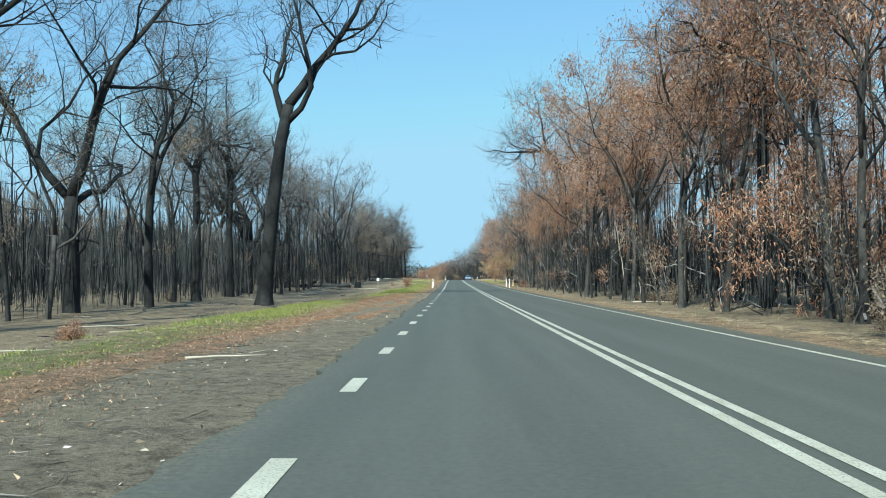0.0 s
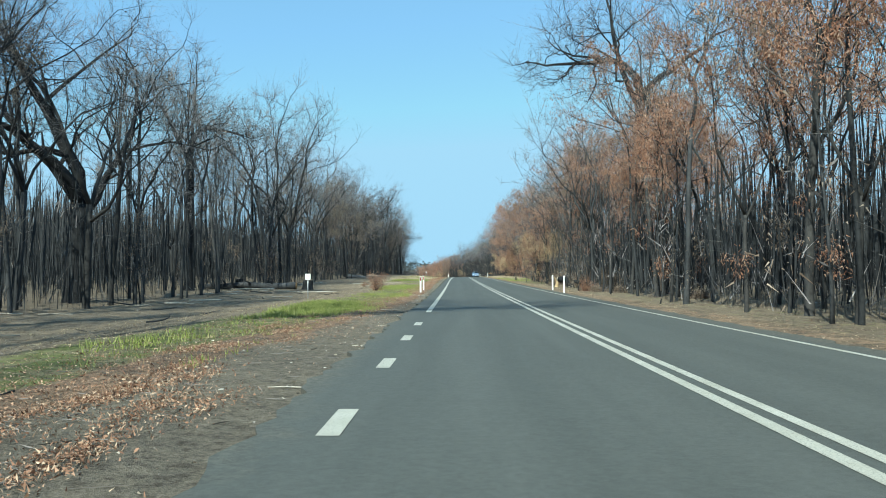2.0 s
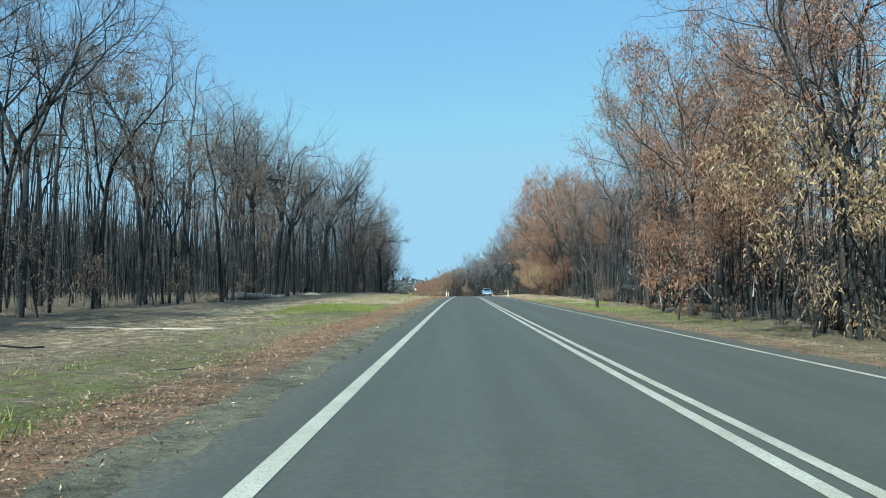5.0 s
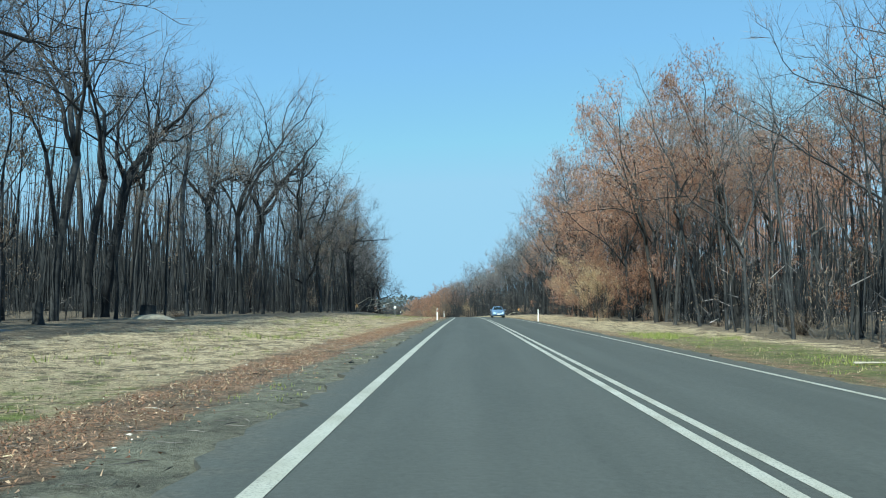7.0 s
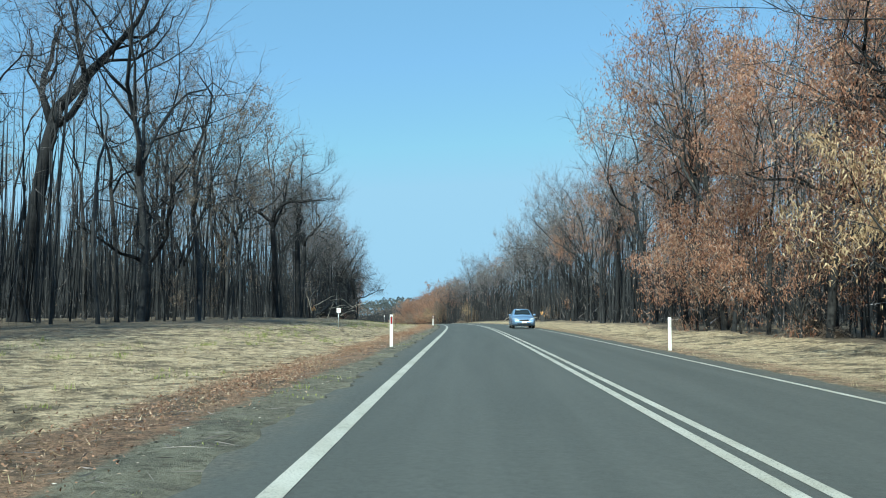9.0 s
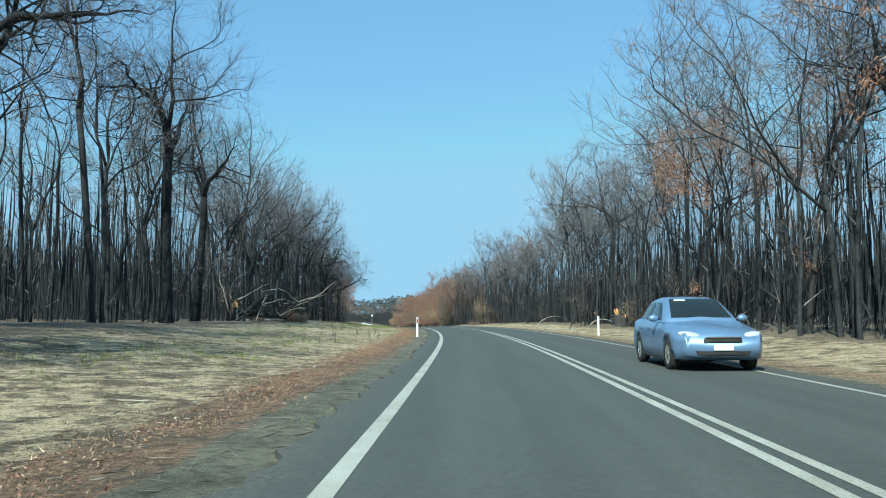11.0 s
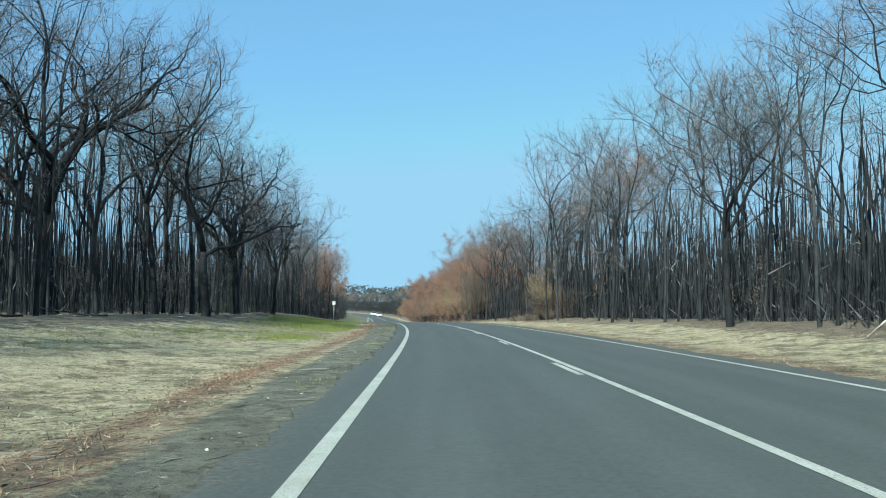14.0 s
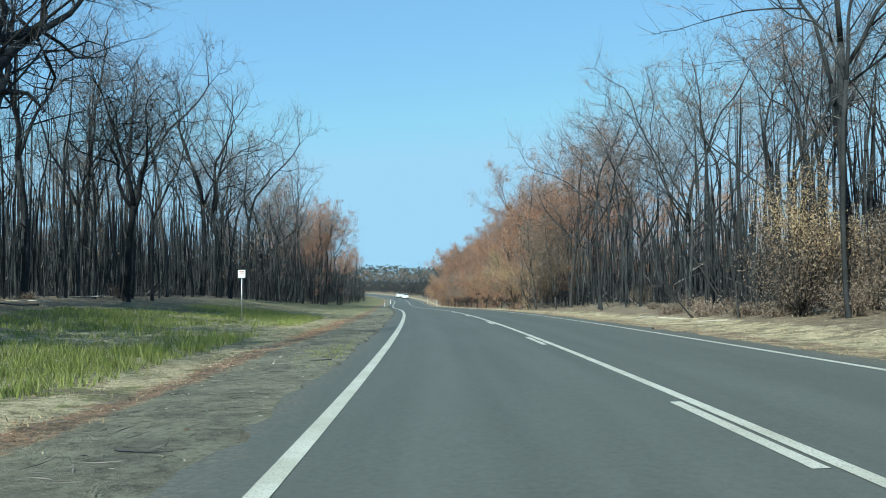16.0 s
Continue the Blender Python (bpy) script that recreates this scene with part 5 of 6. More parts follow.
STUMPS = ((0.85, 0.45, 0.0, "charred sawn stump on burnt ground", 120.5, -14.0), (0.95, 0.42, 0.0, "charred sawn stump on burnt ground", 121.5, -20.6), 
          (0.85, 0.19, 0.0, "charred narrow stump with a pale top", 190.5, -16.5), (0.75, 0.42, 0.0, "charred sawn stump on a pale earth mound", 202.6, -16.9), (0.75, 0.33, 0.9, "torn stump with fresh orange wood", 309.3, 12.1),
          (0.6, 0.16, 0.5, "small torn stump among the brush", 306.0, 11.6), (0.55, 0.09, 0.1, "short charred stake in the grass", 162.4, 8.4), (0.7, 0.12, 0.12, "small torn stump among the brush", 182.0, 12.0), (0.7, 0.14, 0.12, "small torn stump among the brush", 178.5, 12.6), (0.7, 0.2, 0.6, "torn pale stump at the forest's edge", 318.0, 12.4))
for i, (h, r, torn, label, s, off) in enumerate(STUMPS):
    stump(700 + i, h, r, torn, label).matrix_basis = Matrix.Translation(spot(s, off)) @ pose(0, 0, 0, rt.uniform(-4, 4), rt.uniform(-4, 4), rt.uniform(0, 360))


def earth_mound(s, off, w, h, label):
    """A low heap of pale dug earth with a broken outline."""
    bm = bmesh.new()
    bmesh.ops.create_grid(bm, x_segments=26, y_segments=26, size=1.0)
    for v in bm.verts:
        d = v.co.length
        lump = noise.noise(Vector((v.co.x * 2.2, v.co.y * 2.2, s))) * 0.35 + noise.noise(Vector((v.co.x * 6, v.co.y * 6, s))) * 0.12
        v.co = Vector((v.co.x * w, v.co.y * w * 0.7, h * max(-0.25, (1 - d * d) * (1 + lump) - 0.12)))
    m = tagged(new("earth_mound"), label, "mound")
    part("soil", bm, PALE_SOIL, m, rounded=True)
    m.location = spot(s, off)


PALE_SOIL = surface("pale_sandy_soil", (0.26, 0.21, 0.15), (0.50, 0.43, 0.33), 9.0, 0.95, 0.8, 0.03)
earth_mound(202.4, -16.6, 1.3, 0.28, "low mound of pale sandy earth at the forest's edge")


def bush(name, label, seed, w, h, leaves, leaf, leaf_mat, wood_mat=None, low=0.2):
    """A scorched shrub: many thin stems from one foot, with leaves about them."""
    rng = np.random.default_rng(seed)
    b = tagged(new(name), label, "bush", "scorched bushes")
    wood, foli = Soup(), Soup()
    ends = []
    for _ in range(16):
        a = rng.uniform(0, 6.28)
        st = bough(rng, (rng.normal() * 0.08, rng.normal() * 0.08, -0.1), (math.cos(a) * w / h, math.sin(a) * w / h, 1.2), h * rng.uniform(0.6, 1.0), 5, 0.03, 0.2)
        wood.tube(st, np.linspace(0.022, 0.006, 6), 3)
        ends.append(st)
    n = leaves // 6
    p = np.array([on_line(ends[rng.integers(0, 16)], rng.uniform(low, 1))[0] for _ in range(n)])
    p = np.repeat(p + rng.normal(size=(n, 3)) * 0.12 * h / 2, 6, 0) + rng.normal(size=(n * 6, 3)) * 0.09 * max(1, h / 2)
    p[:, 2] = np.maximum(p[:, 2], 0.03)
    tip = p + (rng.normal(size=p.shape) * 0.6 + [0, 0, -0.25]) * leaf
    foli.slivers(p, tip, leaf * rng.uniform(0.25, 0.5, len(p)), rng, 0.12)
    tagged(part_np("stem_tangle", *wood.done(), wood_mat or GREY_BARK, b), kind="stuff")
    tagged(part_np("foliage", *foli.done(), leaf_mat, b), kind="stuff")
    return b


bushes = Kinds(bush("scorched_bush", "scorched red-brown bush on burnt ground", 801, 0.9, 1.3, 2300, 0.075, BROWN_LEAF), bush("scorched_bush", "dry grey-brown scorched bush", 802, 1.3, 1.7, 3000, 0.08, DULL_LEAF), bush("scorched_bush", "low dry brown brush", 803, 1.2, 0.8, 2200, 0.075, DULL_LEAF))
for s, off, k, size in ((123.0, -9.0, 0, 0.5), (98.0, 8.3, 0, 0.85), (99.5, 9.0, 2, 1.0), (387.0, 10.0, 2, 1.1), (390.0, 9.8, 2, 1.2), (393.5, 9.6, 2, 1.0), (382.0, 10.6, 1, 0.8), (309.5, 13.2, 1, 1.5), (18.5, -8.6, 0, 0.5), (19.8, -9.3, 2, 0.6), (329.0, -17.5, 2, 1.2), (35.0, 9.6, 1, 0.8), (38.5, 9.6, 2, 1.1)):
    bushes.plant(k, spot(s, off), rt.uniform(0, 360), size)
rb = random.Random(6)
for s, off, k, size in ((331.5, -14.0, 2, 1.5), (333.6, -14.2, 2, 1.7), (332.6, -15.0, 0, 1.3), (335.8, -14.9, 2, 1.3), (104.8, 9.2, 0, 0.8), (106.5, 9.6, 0, 0.7), (116.5, 9.6, 1, 1.0), (118.0, 10.2, 1, 1.2), (109.5, 11.6, 1, 1.3), (112.5, 11.8, 1, 1.4), (106.5, 11.4, 1, 1.3), (121.5, 9.8, 1, 1.1), (125.0, 10.3, 1, 1.2)):      # brush about the fallen trees
    bushes.plant(k, spot(s, off), rb.uniform(0, 360), size)
bush("scorched_bush", "upright scorched bush with red-brown leaves on the verge", 804, 0.6, 1.75, 2600, 0.075, BROWN_LEAF).matrix_basis = Matrix.Translation(spot(101.0, -5.75))
for _ in range(60):                                   # brush along the forest's edge
    s, side = rt.uniform(0, 410), rt.choice((-1, 1, 1, 1, 1))
    if side > 0 and 262 < s < 385:
        continue
    edge = float(left_edge(s) if side < 0 else right_edge(s))
    bushes.plant(rt.choice((1, 2, 2)), spot(s, edge + side * rt.uniform(0.2, 3.0)), rt.uniform(0, 360), rt.uniform(0.6, 1.2))
tagged(bush("tall_bush", "tall scorched bush with yellowed leaves at the top", 811, 1.0, 4.6, 5500, 0.075, GOLD_LEAF, low=0.72), "").matrix_basis = Matrix.Translation(spot(384.0, 10.25))
tagged(bush("tall_bush", "tall scorched bush with grey-brown leaves", 812, 2.1, 3.2, 9500, 0.075, DULL_LEAF), "").matrix_basis = Matrix.Translation(spot(383.2, 11.8))
tagged(bush("tall_bush", "tall scorched bush with dry grey-brown leaves", 813, 1.7, 3.3, 8500, 0.075, DULL_LEAF), "").matrix_basis = Matrix.Translation(spot(384.3, 10.4))


def leaning_pole(s, off, h, way, lean, pale, label):
    pole = tagged(new("leaning_stem"), label, "stem", "leaning stems")
    d = Vector((math.sin(radians(lean)) * math.cos(radians(way)), math.sin(radians(lean)) * math.sin(radians(way)), math.cos(radians(lean))))
    pts = bough(np.random.default_rng(int(s * 7)), (0, 0, -0.15), d, h, 6, 0.0, 0.05)
    branch_part("stem", pts, np.linspace(0.038, 0.014, 7), PALE_WOOD if pale else GREY_BARK, pole, 6)
    p, dd = on_line(pts, 0.7)
    branch_part("branch", np.array([p, p + [0.25, 0.1, 0.35], p + [0.4, 0.25, 0.8]]), (0.02, 0.015, 0.006), PALE_WOOD if pale else GREY_BARK, pole, 4)
    pole.location = spot(s, off)


for s, off, h, way, lean, pale in ((45.0, 9.4, 4.6, 170, 6, True), (43.5, 10.0, 3.8, 10, 5, False), (52.0, 9.6, 4.2, 200, 8, False), (37.6, 10.9, 3.1, 180, 8, True), (312.0, 8.9, 3.2, 10, 24, False), (389.5, 9.2, 1.7, 165, 38, False), (386.5, 9.5, 1.3, 100, 8, False), (390.0, 10.6, 3.6, 160, 32, False), (179.0, 12.5, 5.5, 200, 12, False), (57.0, 9.5, 5.0, 170, 30, False), (323.0, -16.6, 2.9, 30, 14, True)):
    leaning_pole(s, off, h, way, lean, pale, "pale dead stem leaning at the forest's edge" if pale else "thin burnt stem leaning at the forest's edge")


def arched_stem(s, off, width, height, turn):
    """A thin dead stem bent over into a low bow, with a side twig."""
    stem = tagged(new("arched_stem"), "thin pale dead stem bent in a low bow over the verge", "stem", "leaning stems")
    q = np.linspace(0, 1, 9)
    pts = np.stack([(q - 0.5) * width, 0.08 * np.sin(q * 5), height * np.sin(q * 2.9) ** 0.8 - 0.05], 1)
    branch_part("stem", pts, np.linspace(0.035, 0.012, 9), PALE_WOOD, stem, 6)
    branch_part("branch", np.array([pts[6], pts[6] + [0.3, 0.1, 0.12], pts[6] + [0.65, 0.15, 0.1]]), (0.014, 0.01, 0.005), PALE_WOOD, stem, 4)
    stem.matrix_basis = Matrix.Translation(spot(s, off)) @ pose(0, 0, 0, 0, 0, heading(s) + turn)


arched_stem(336.5, 12.2, 3.4, 0.85, -12)
arched_stem(311.0, 11.2, 2.4, 0.6, 20)


def uprooted_tree(s, off, turn, size, plate, boughs, pale, label):
    """A fallen tree with its root plate up and its boughs broken about it."""
    rng = np.random.default_rng(41)
    tree = tagged(new("fallen_tree"), label, "fallen tree", "fallen trees")
    bm = bmesh.new()
    bmesh.ops.create_icosphere(bm, subdivisions=3, radius=1.0)
    for v in bm.verts:
        v.co *= 1 + 0.35 * noise.noise(v.co * 2.3)
        v.co = Vector((v.co.x * 0.5, v.co.y * 1.05, v.co.z * 0.75 + 0.5)) * plate
    part("root_plate", bm, CHAR_BARK, tree)
    branch_part("trunk", bough(rng, (0.2, 0, 0.6 * plate), (1, 0.15, -0.04), 3.4, 7, -0.02, 0.08), np.linspace(0.24, 0.11, 8) * (0.4 + 0.6 * plate), CHAR_BARK, tree, 9, 3)
    branch_part("trunk", bough(rng, (0.6, -0.6, 0.5), (0.75, 0.4, 0.85), 3.6, 6, -0.05, 0.12), np.linspace(0.16, 0.07, 7) * plate, CHAR_BARK, tree, 8, 7)
    for i in range(6):                                    # splintered wood where the stem broke
        p = np.array([rng.uniform(-0.3, 0.3), -0.9 + rng.normal() * 0.15, 0.95]) * plate
        w = np.array([rng.normal() * 0.25, rng.normal() * 0.2, 1.0]) * rng.uniform(0.3, 0.6) * plate
        branch_part("torn_wood", np.array([p, p + w * 0.6, p + w]), (0.07 * plate, 0.05 * plate, 0.01), CUT_WOOD, tree, 5, 4 + i, "torn orange wood")
    for i in range(boughs):
        a = rng.uniform(0, 6.28)
        p = np.array([rng.uniform(-0.6, 4.6), rng.normal() * 0.9, rng.uniform(0.2, 1.6)])
        ln = rng.uniform(1.2, 3.4)
        pts = bough(rng, p, (math.cos(a) * 0.8, math.sin(a) * 0.8, rng.uniform(-0.1, 1.2)), ln, 5, -0.12 if i % 3 else 0.0, 0.24)
        pts[:, 2] = np.maximum(pts[:, 2], 0.05)
        r = rng.uniform(0.018, 0.07)
        branch_part("bough", pts, np.linspace(r, 0.012, 6), PALE_WOOD if i % pale == 0 else (GREY_BARK if i % 2 else CHAR_BARK), tree, 5, i)
    tree.matrix_basis = Matrix.Translation(spot(s, off)) @ pose(0, 0, 0, 0, 0, turn) @ Matrix.Scale(size, 4)


uprooted_tree(325.0, -19.0, 20, 1.35, 1.0, 75, 5, "uprooted burnt tree with broken boughs and torn orange wood")


def broken_tree(s, off, turn, length):
    """A tree snapped off at a torn stump, its charred stem down on bent, barkless boughs."""
    rng = np.random.default_rng(43)
    tree = tagged(new("fallen_tree"), "fallen charred tree with a torn pale stump and bare boughs", "fallen tree", "fallen trees")
    branch_part("stump", np.array([(0, 0, -0.15), (0, 0, 0.06), (0.01, 0.02, 0.3), (0.04, 0.0, 0.62)]), (0.21, 0.165, 0.125, 0.12), TORN_WOOD, tree, 11, 2, "torn pale tan stump")
    for i in range(7):                                    # long splinters round the break
        a = i * 0.9 + rng.uniform(-0.2, 0.2)
        q = np.array([math.cos(a) * 0.11 + 0.03, math.sin(a) * 0.11, 0.52])
        w = np.array([rng.normal() * 0.16, rng.normal() * 0.16, 1.0]) * rng.uniform(0.15, 0.45)
        branch_part("splinter", np.array([q, q + w * 0.6, q + w]), (0.05, 0.035, 0.006), TORN_WOOD if i % 3 else PALE_WOOD, tree, 5, i)
    stem = bough(rng, (0.35, 0.1, 0.62), (1, 0.02, -0.01), length, 9, 0.0, 0.05)
    stem[:, 2] = np.linspace(0.66, 0.42, 10) + rng.normal(size=10) * 0.03
    branch_part("trunk", stem, np.linspace(0.25, 0.13, 10) * rng.uniform(0.94, 1.06, 10), SOOT_BARK, tree, 10, 5)
    for i in range(22):
        q, d = on_line(stem, rng.uniform(0.08, 1.0))
        side = rng.choice((-1, 1))
        pts = bough(rng, q, (rng.normal() * 0.5 + 0.2, side * rng.uniform(0.3, 1.0), rng.uniform(-0.25, 1.3)), rng.uniform(0.9, 2.8), 5, -0.1, 0.3)
        pts[:, 2] = np.maximum(pts[:, 2], 0.04)
        r = rng.uniform(0.022, 0.05)
        branch_part("bough", pts, np.linspace(r, 0.010, 6), (PALE_WOOD, GREY_WOOD, GREY_BARK)[i % 3], tree, 5, i)
        q, d = on_line(pts, 0.5)
        branch_part("fork", bough(rng, q, d + rng.normal(size=3) * 0.6, rng.uniform(0.4, 1.0), 3, 0, 0.3), np.linspace(r * 0.55, 0.006, 4), (PALE_WOOD, GREY_WOOD, GREY_BARK)[i % 3], tree, 4, i)
    tree.matrix_basis = Matrix.Translation(spot(s, off)) @ pose(0, 0, 0, 0, 0, heading(s) + turn)


broken_tree(114.2, 8.35, -66, 6.5)


def dry_weed(seed, h):
    rng = np.random.default_rng(seed)
    weed = tagged(new("dry_weed"), "thin dry brown weed stalk on the verge", "weed", "dry weeds")
    soup = Soup()
    for _ in range(3):
        st = bough(rng, (rng.normal() * 0.03, rng.normal() * 0.03, -0.03), (rng.normal() * 0.12, rng.normal() * 0.12, 1), h * rng.uniform(0.6, 1), 4, 0, 0.08)
        soup.tube(st, np.linspace(0.007, 0.003, 5), 3)
    part_np("stalk_tuft", *soup.done(), GREY_BARK, weed)
    soup = Soup()
    p = np.stack([rng.normal(size=60) * 0.05, rng.normal(size=60) * 0.05, rng.uniform(0.0, h, 60)], 1)
    soup.slivers(p, p + rng.normal(size=(60, 3)) * 0.06, 0.02, rng, 0.1)
    tagged(part_np("leaf_tuft", *soup.done(), DULL_LEAF, weed), kind="stuff")
    return weed


weeds = Kinds(dry_weed(901, 0.5), dry_weed(902, 0.35), dry_weed(903, 0.7))
for s, off in ((293.7, -4.8), (291.7, -4.2), (300.0, -6.0), (310.0, -8.0), (304.0, -5.2), (318.0, -12.0), (45.0, -5.0), (47.5, -5.6), (210.0, -7.5), (250.0, -6.5)):
    weeds.plant(rt.randrange(3), spot(s, off), rt.uniform(0, 360), rt.uniform(0.8, 1.2))

tall_weeds = Kinds(dry_weed(905, 1.9))
for s, off, size in ((282.8, -5.2, 1.05), (283.4, -5.9, 0.75), (287.5, -7.2, 0.6)):
    tall_weeds.plant(0, spot(s, off), rt.uniform(0, 360), size)


# ---- the oncoming car ----
CAR_PAINT, _t, _b = nodes_of("light_blue_car_paint")
_n = noise_tex(_t, 900.0, 2.0, 0.5)
_t.links.new(ramp(_t, _n.outputs[0], (0.3, (0.15, 0.245, 0.40)), (0.7, (0.19, 0.29, 0.45))), _b.inputs["Base Color"])
_b.inputs["Metallic"].default_value, _b.inputs["Roughness"].default_value, _b.inputs["Coat Weight"].default_value = 0.35, 0.38, 0.6
DARK_GLASS = surface("tinted_glass", (0.012, 0.016, 0.018), (0.02, 0.026, 0.028), 3.0, 0.04, 0.0, 0.001)
RUBBER = surface("tyre_rubber", (0.012, 0.012, 0.012), (0.03, 0.03, 0.03), 60.0, 0.85, 0.2, 0.003)
ALLOY = surface("alloy_rim", (0.50, 0.50, 0.49), (0.66, 0.66, 0.65), 50.0, 0.3, 0.05, 0.001, metal=0.85)
CLEAR_LENS = surface("headlight_lens", (0.55, 0.57, 0.58), (0.75, 0.77, 0.78), 25.0, 0.08, 0.1, 0.002, metal=0.3)
CHROME = surface("chrome_trim", (0.65, 0.65, 0.66), (0.8, 0.8, 0.8), 30.0, 0.12, 0.0, 0.001, metal=1.0)


def loft(stations, close=False):
    """A skin over rings of points."""
    bm = bmesh.new()
    rings = [[bm.verts.new(p) for p in ring] for ring in stations]
    for a, b in zip(rings, rings[1:]):
        for i in range(len(a) - 1):
            bm.faces.new((a[i], a[i + 1], b[i + 1], b[i]))
    for ring in ((rings[0][::-1], rings[-1]) if close else ()):
        bm.faces.new(ring)
    bmesh.ops.recalc_face_normals(bm, faces=bm.faces[:])
    return bm


def panel(quad, thick=0.006):
    """A thin rounded panel over four corners, standing a little proud of what lies under it."""
    a, b, c, d = [Vector(q) for q in quad]
    nrm = (b - a).cross(d - a).normalized() * thick
    bm = bmesh.new()
    k = 6
    grid = []
    for i in range(k + 1):
        row = []
        for j in range(k + 1):
            u, v = i / k, j / k
            p = a.lerp(b, u).lerp(d.lerp(c, u), v)
            row.append(bm.verts.new(p + nrm * (1 - 0.9 * max(abs(2 * u - 1), abs(2 * v - 1)) ** 6)))
        grid.append(row)
    for i in range(k):
        for j in range(k):
            bm.faces.new((grid[i][j], grid[i + 1][j], grid[i + 1][j + 1], grid[i][j + 1]))
    return bm


def hatchback(paint, label):
    """A small five-door car, nose towards -y, 4.4 m long."""
    car = tagged(new("car"), label, "car")
    axles, wr = (-1.33, 1.29), 0.315
    ys = sorted(set([round(v, 3) for v in np.linspace(-2.2, 2.2, 45)]))
    st = []
    for y in ys:
        nose, tail = smooth(-1.75, -2.2, y), smooth(1.75, 2.2, y)
        w = 0.865 - 0.16 * nose ** 1.5 - 0.10 * tail ** 1.5
        deck = float(np.interp(y, (-2.2, -2.05, -1.7, -1.0, -0.85, 1.6, 2.05, 2.2), (0.66, 0.76, 0.83, 0.93, 0.96, 1.0, 0.98, 0.86)))
        low = 0.20 + 0.10 * nose + 0.14 * tail
        arch = 0.0
        for a in axles:
            if abs(y - a) < 0.385:
                arch = 0.315 + math.sqrt(0.385 ** 2 - (y - a) ** 2)
        half = [(0.0, low), (w * 0.75, low), (w * 0.96, low + 0.03), (w, 0.42), (w * 1.005, 0.58), (w * 0.985, 0.74), (w * 0.95, deck - 0.06), (w * 0.86, deck - 0.005), (0.0, deck + 0.035)]
        half = [(x, max(z, arch) if 0.1 < x and z < deck - 0.1 else z) for x, z in half]
        if arch:
            half[0], half[1] = (0.0, low + 0.15), (w * 0.62, max(low + 0.15, 0))
            half[2] = (w * 0.95, arch)
        st.append([(-x, y, z) for x, z in half[::-1]] + [(x, y, z) for x, z in half[1:]])
    part("body", loft(st, True), paint, car, rounded=True)
    cab = []
    for y, z, x in ((-0.92, 0.95, 0.74), (-0.55, 1.18, 0.68), (-0.12, 1.41, 0.60), (0.4, 1.475, 0.585), (1.0, 1.45, 0.575), (1.55, 1.36, 0.55), (1.92, 1.12, 0.60), (2.08, 0.98, 0.66)):
        b = 0.80 if y < 1.5 else 0.74
        cab.append([(-b, y, 0.93), (-x, y, z - 0.05), (-x * 0.82, y, z), (0, y, z + 0.015), (x * 0.82, y, z), (x, y, z - 0.05), (b, y, 0.93)])
    part("cabin", loft(cab, True), paint, car, "painted roof and pillars", True)
    part("windscreen", panel(((-0.62, -0.80, 1.03), (0.62, -0.80, 1.03), (0.50, -0.15, 1.425), (-0.50, -0.15, 1.425)), 0.03), DARK_GLASS, car, "dark tinted windscreen", True)
    part("rear_window", panel(((0.52, 2.02, 1.06), (-0.52, 2.02, 1.06), (-0.44, 1.60, 1.36), (0.44, 1.60, 1.36)), 0.03), DARK_GLASS, car, "dark tinted rear window", True)
    for sgn in (-1, 1):
        for q in ([(0.782, -0.60, 0.985), (0.782, 0.38, 0.985), (0.612, 0.36, 1.375), (0.622, -0.08, 1.345)], [(0.782, 0.48, 0.985), (0.762, 1.38, 0.995), (0.600, 1.16, 1.325), (0.610, 0.46, 1.37)]):
            q = [(sgn * x, y, z) for x, y, z in q]
            part("side_window", panel(q if sgn > 0 else q[::-1], 0.022), DARK_GLASS, car, "dark tinted side window", True)
        bm = bmesh.new()
        bmesh.ops.create_uvsphere(bm, u_segments=18, v_segments=10, radius=1, matrix=Matrix.Translation((sgn * 0.585, -2.03, 0.70)) @ Matrix.Rotation(radians(sgn * 24), 4, "Z") @ Matrix.Rotation(radians(sgn * -9), 4, "Y") @ Matrix.Diagonal((0.235, 0.13, 0.072, 1)))
        part("headlight", bm, CLEAR_LENS, car, "clear headlight", True)
        q = ((sgn * 0.58, 2.19, 0.78), (sgn * 0.79, 2.06, 0.80), (sgn * 0.78, 1.98, 0.98), (sgn * 0.60, 2.17, 0.96))
        part("tail_light", panel(q[::-1] if sgn > 0 else q, 0.03), RED, car, "red tail light", True)
        part("fog_light", panel([(sgn * 0.50, -2.17, 0.36), (sgn * 0.70, -2.08, 0.37), (sgn * 0.71, -2.08, 0.46), (sgn * 0.50, -2.17, 0.45)][::sgn], 0.03), BLACK, car, "black fog light recess")
        bm = bmesh.new()
        bmesh.ops.create_uvsphere(bm, u_segments=14, v_segments=9, radius=1, matrix=Matrix.Translation((sgn * 0.93, -0.55, 1.02)) @ Matrix.Diagonal((0.11, 0.07, 0.075, 1)))
        part("wing_mirror", bm, paint, car, "painted wing mirror", True)
        for y in (0.25, 1.15):
            part("door_handle", box_bm(0.03, 0.17, 0.03, sgn * 0.86, y, 0.80, 0.01), paint, car)
        part("sill", box_bm(0.06, 1.8, 0.10, sgn * 0.80, -0.02, 0.23, 0.02), BLACK, car, "black sill")
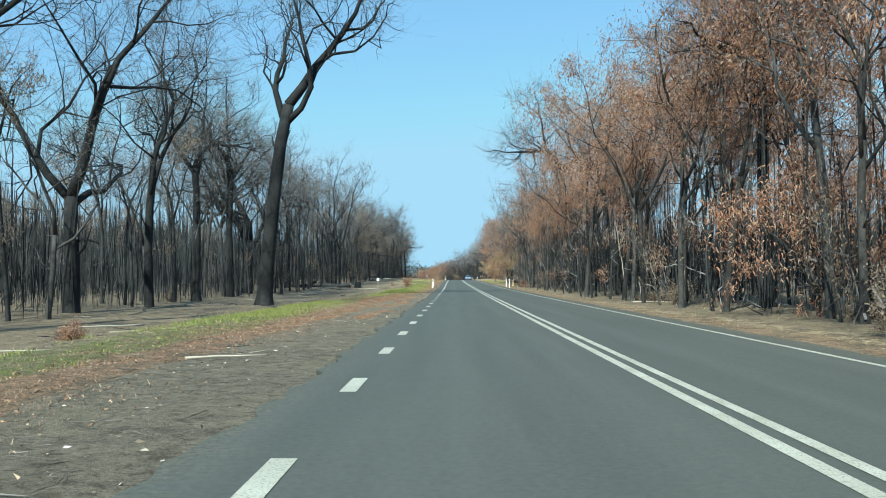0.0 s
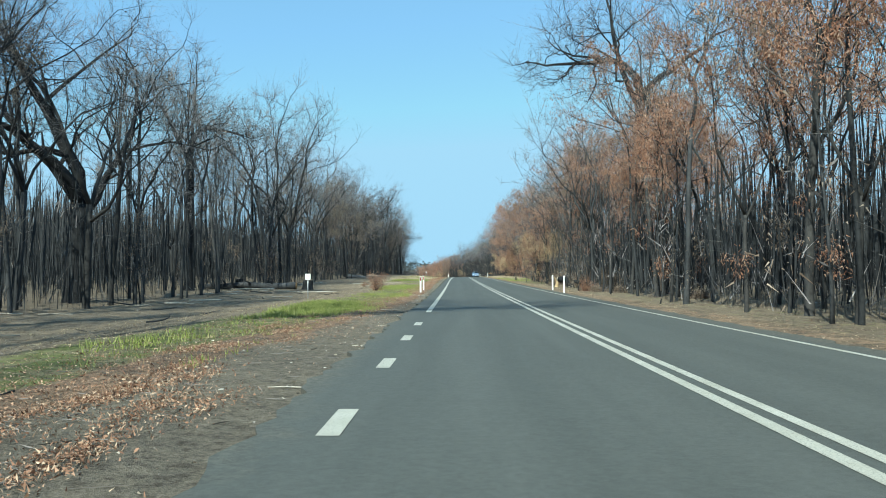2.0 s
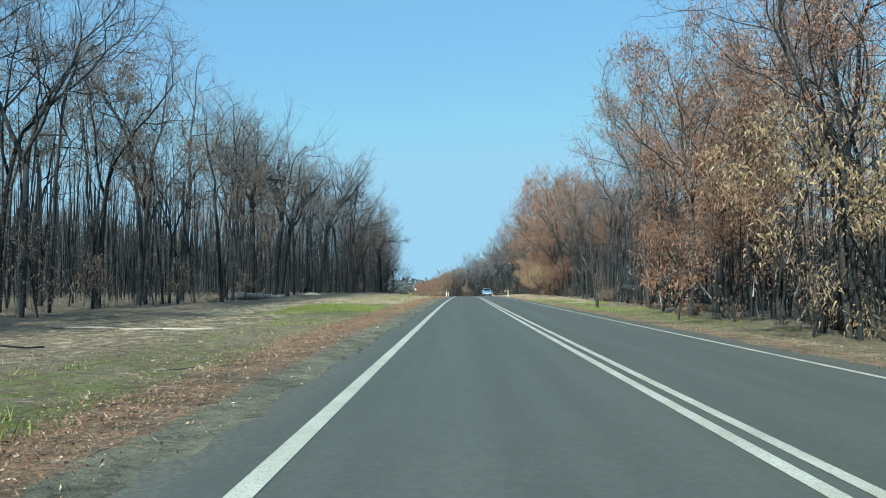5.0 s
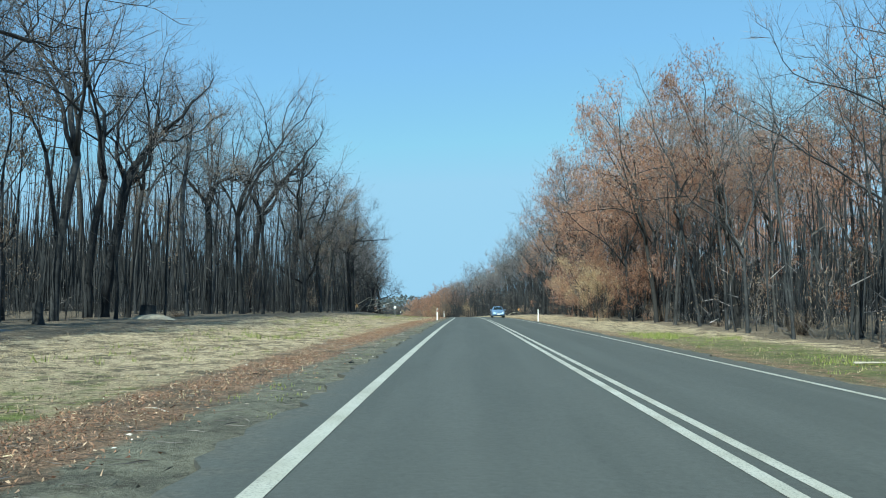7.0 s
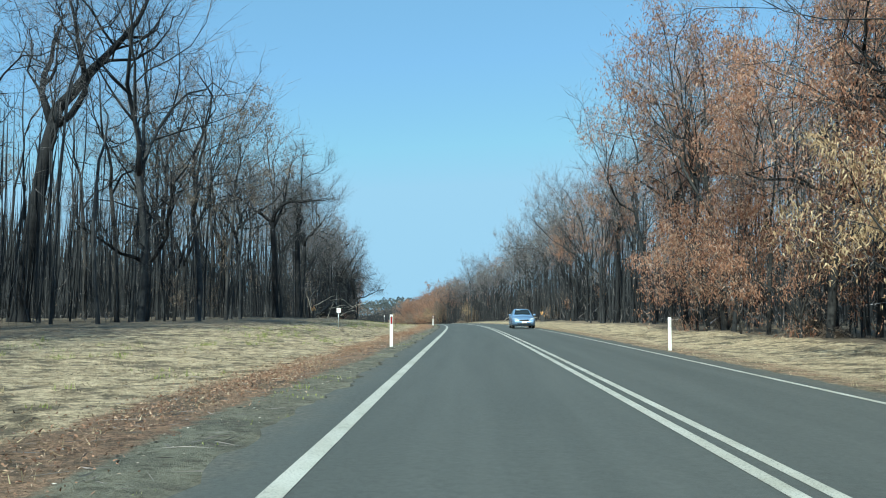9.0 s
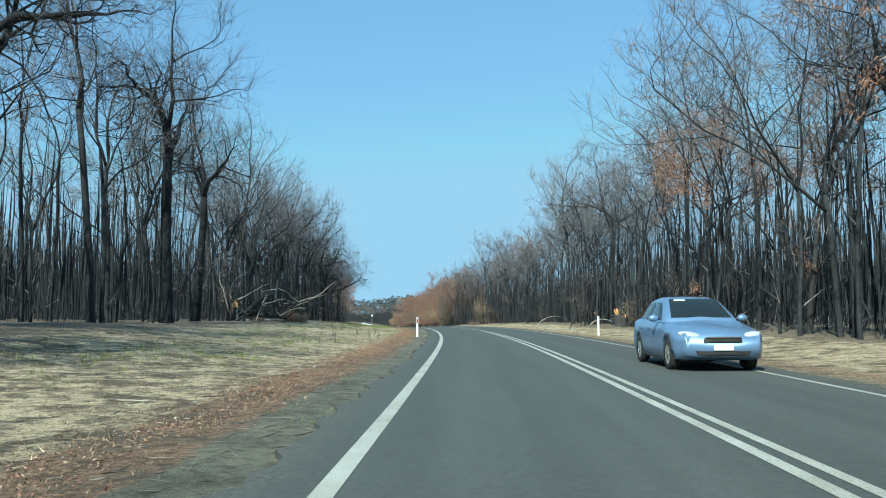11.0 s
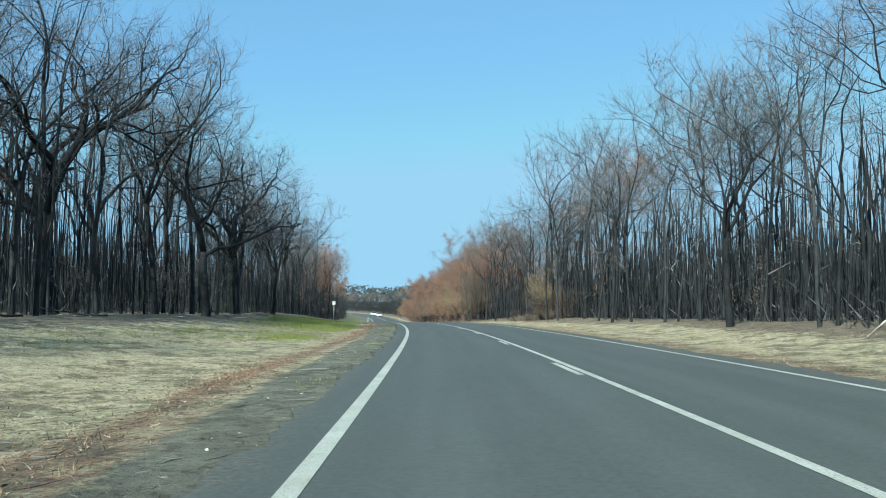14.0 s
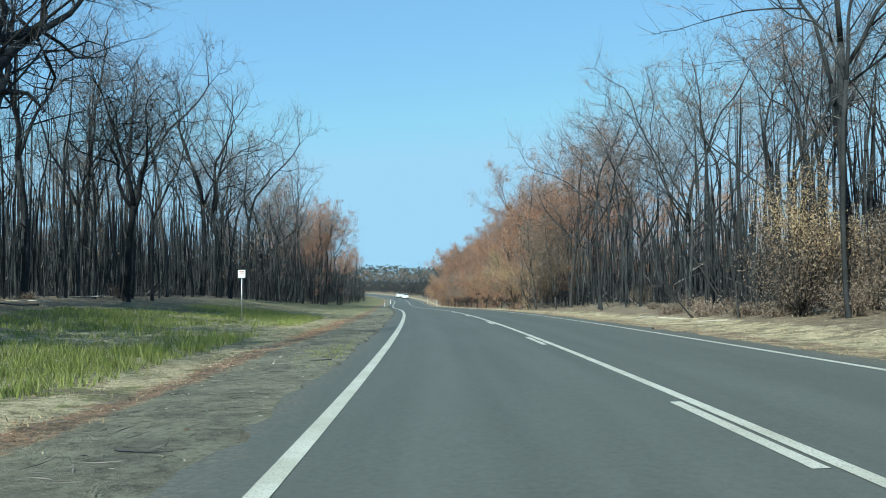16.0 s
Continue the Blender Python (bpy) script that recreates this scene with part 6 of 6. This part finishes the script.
        for a in axles:
            wheel = new("wheel")
            wheel.parent = car
            wheel.location = (sgn * 0.755, a, wr)
            bm = bmesh.new()
            prof = [(0.20, -0.09), (0.285, -0.1), (0.31, -0.07), (0.315, 0.0), (0.31, 0.07), (0.285, 0.1), (0.20, 0.09)]
            n = 28
            rings = [[bm.verts.new((x, math.cos(k * 6.2832 / n) * r, math.sin(k * 6.2832 / n) * r)) for r, x in prof] for k in range(n)]
            for k in range(n):
                for i in range(len(prof) - 1):
                    bm.faces.new((rings[k][i], rings[k][i + 1], rings[(k + 1) % n][i + 1], rings[(k + 1) % n][i]))
            bmesh.ops.recalc_face_normals(bm, faces=bm.faces[:])
            part("tyre", bm, RUBBER, wheel, rounded=True)
            bm = bmesh.new()
            turn = Matrix.Rotation(radians(90), 4, "Y")
            bmesh.ops.create_cone(bm, cap_ends=True, segments=20, radius1=0.05, radius2=0.04, depth=0.05, matrix=Matrix.Translation((sgn * 0.075, 0, 0)) @ turn)
            for k in range(10):
                bmesh.ops.create_cube(bm, size=1, matrix=Matrix.Rotation(k * 0.62832, 4, "X") @ Matrix.Translation((sgn * 0.07, 0, 0.115)) @ Matrix.Diagonal((0.022, 0.028, 0.17, 1)))
            bmesh.ops.create_cone(bm, cap_ends=False, segments=28, radius1=0.205, radius2=0.205, depth=0.17, matrix=turn)
            part("rim", bm, ALLOY, wheel)
            bm = bmesh.new()
            bmesh.ops.create_cone(bm, cap_ends=True, segments=24, radius1=0.2, radius2=0.2, depth=0.02, matrix=turn)
            part("brake_disc", bm, BLACK, wheel)
    part("grille", panel(((-0.36, -2.20, 0.55), (0.36, -2.20, 0.55), (0.38, -2.19, 0.675), (-0.38, -2.19, 0.675)), 0.03), BLACK, car, "black grille")
    part("grille_bar", box_bm(0.62, 0.02, 0.018, 0, -2.235, 0.665, 0.006), CHROME, car, "chrome grille bar")
    part("air_intake", panel(((-0.48, -2.20, 0.315), (0.48, -2.20, 0.315), (0.52, -2.205, 0.405), (-0.52, -2.205, 0.405)), 0.03), BLACK, car, "black air intake")
    part("number_plate", box_bm(0.37, 0.014, 0.11, 0, -2.245, 0.47, 0.004), WHITE_PAINT, car, "plain pale number plate")
    part("rear_bumper", box_bm(1.35, 0.08, 0.14, 0, 2.20, 0.48, 0.03), paint, car)
    part("windscreen_sticker", box_bm(0.24, 0.004, 0.05, 0, 0, 0, m=Matrix.Translation((-0.30, -0.245, 1.40)) @ Matrix.Rotation(radians(-58), 4, "X")), WHITE_PAINT, car, "pale sun strip behind the windscreen")
    return car


def road_pose(s, off, turn=0.0):
    h = float(np.interp(s, SS, _hd))
    x, y = float(np.interp(s, SS, _x)) + off * math.cos(h), float(np.interp(s, SS, _y)) + off * math.sin(h)
    return pose(x, y, float(road_z(s, off)), 0, -math.degrees(math.atan(float(np.interp(s, SS, _bk)))), math.degrees(h) + turn)


hatchback(CAR_PAINT, "light blue five-door hatchback in the oncoming lane").matrix_basis = road_pose(268.2, 4.73)
WHITE_CAR = surface("white_car_paint", (0.70, 0.70, 0.69), (0.80, 0.80, 0.79), 300.0, 0.3, 0.0, 0.001)
for s, off in ((610.0, 3.9), (626.0, 4.0)):
    hatchback(WHITE_CAR, "white car far off in the oncoming lane").matrix_basis = road_pose(s, off)
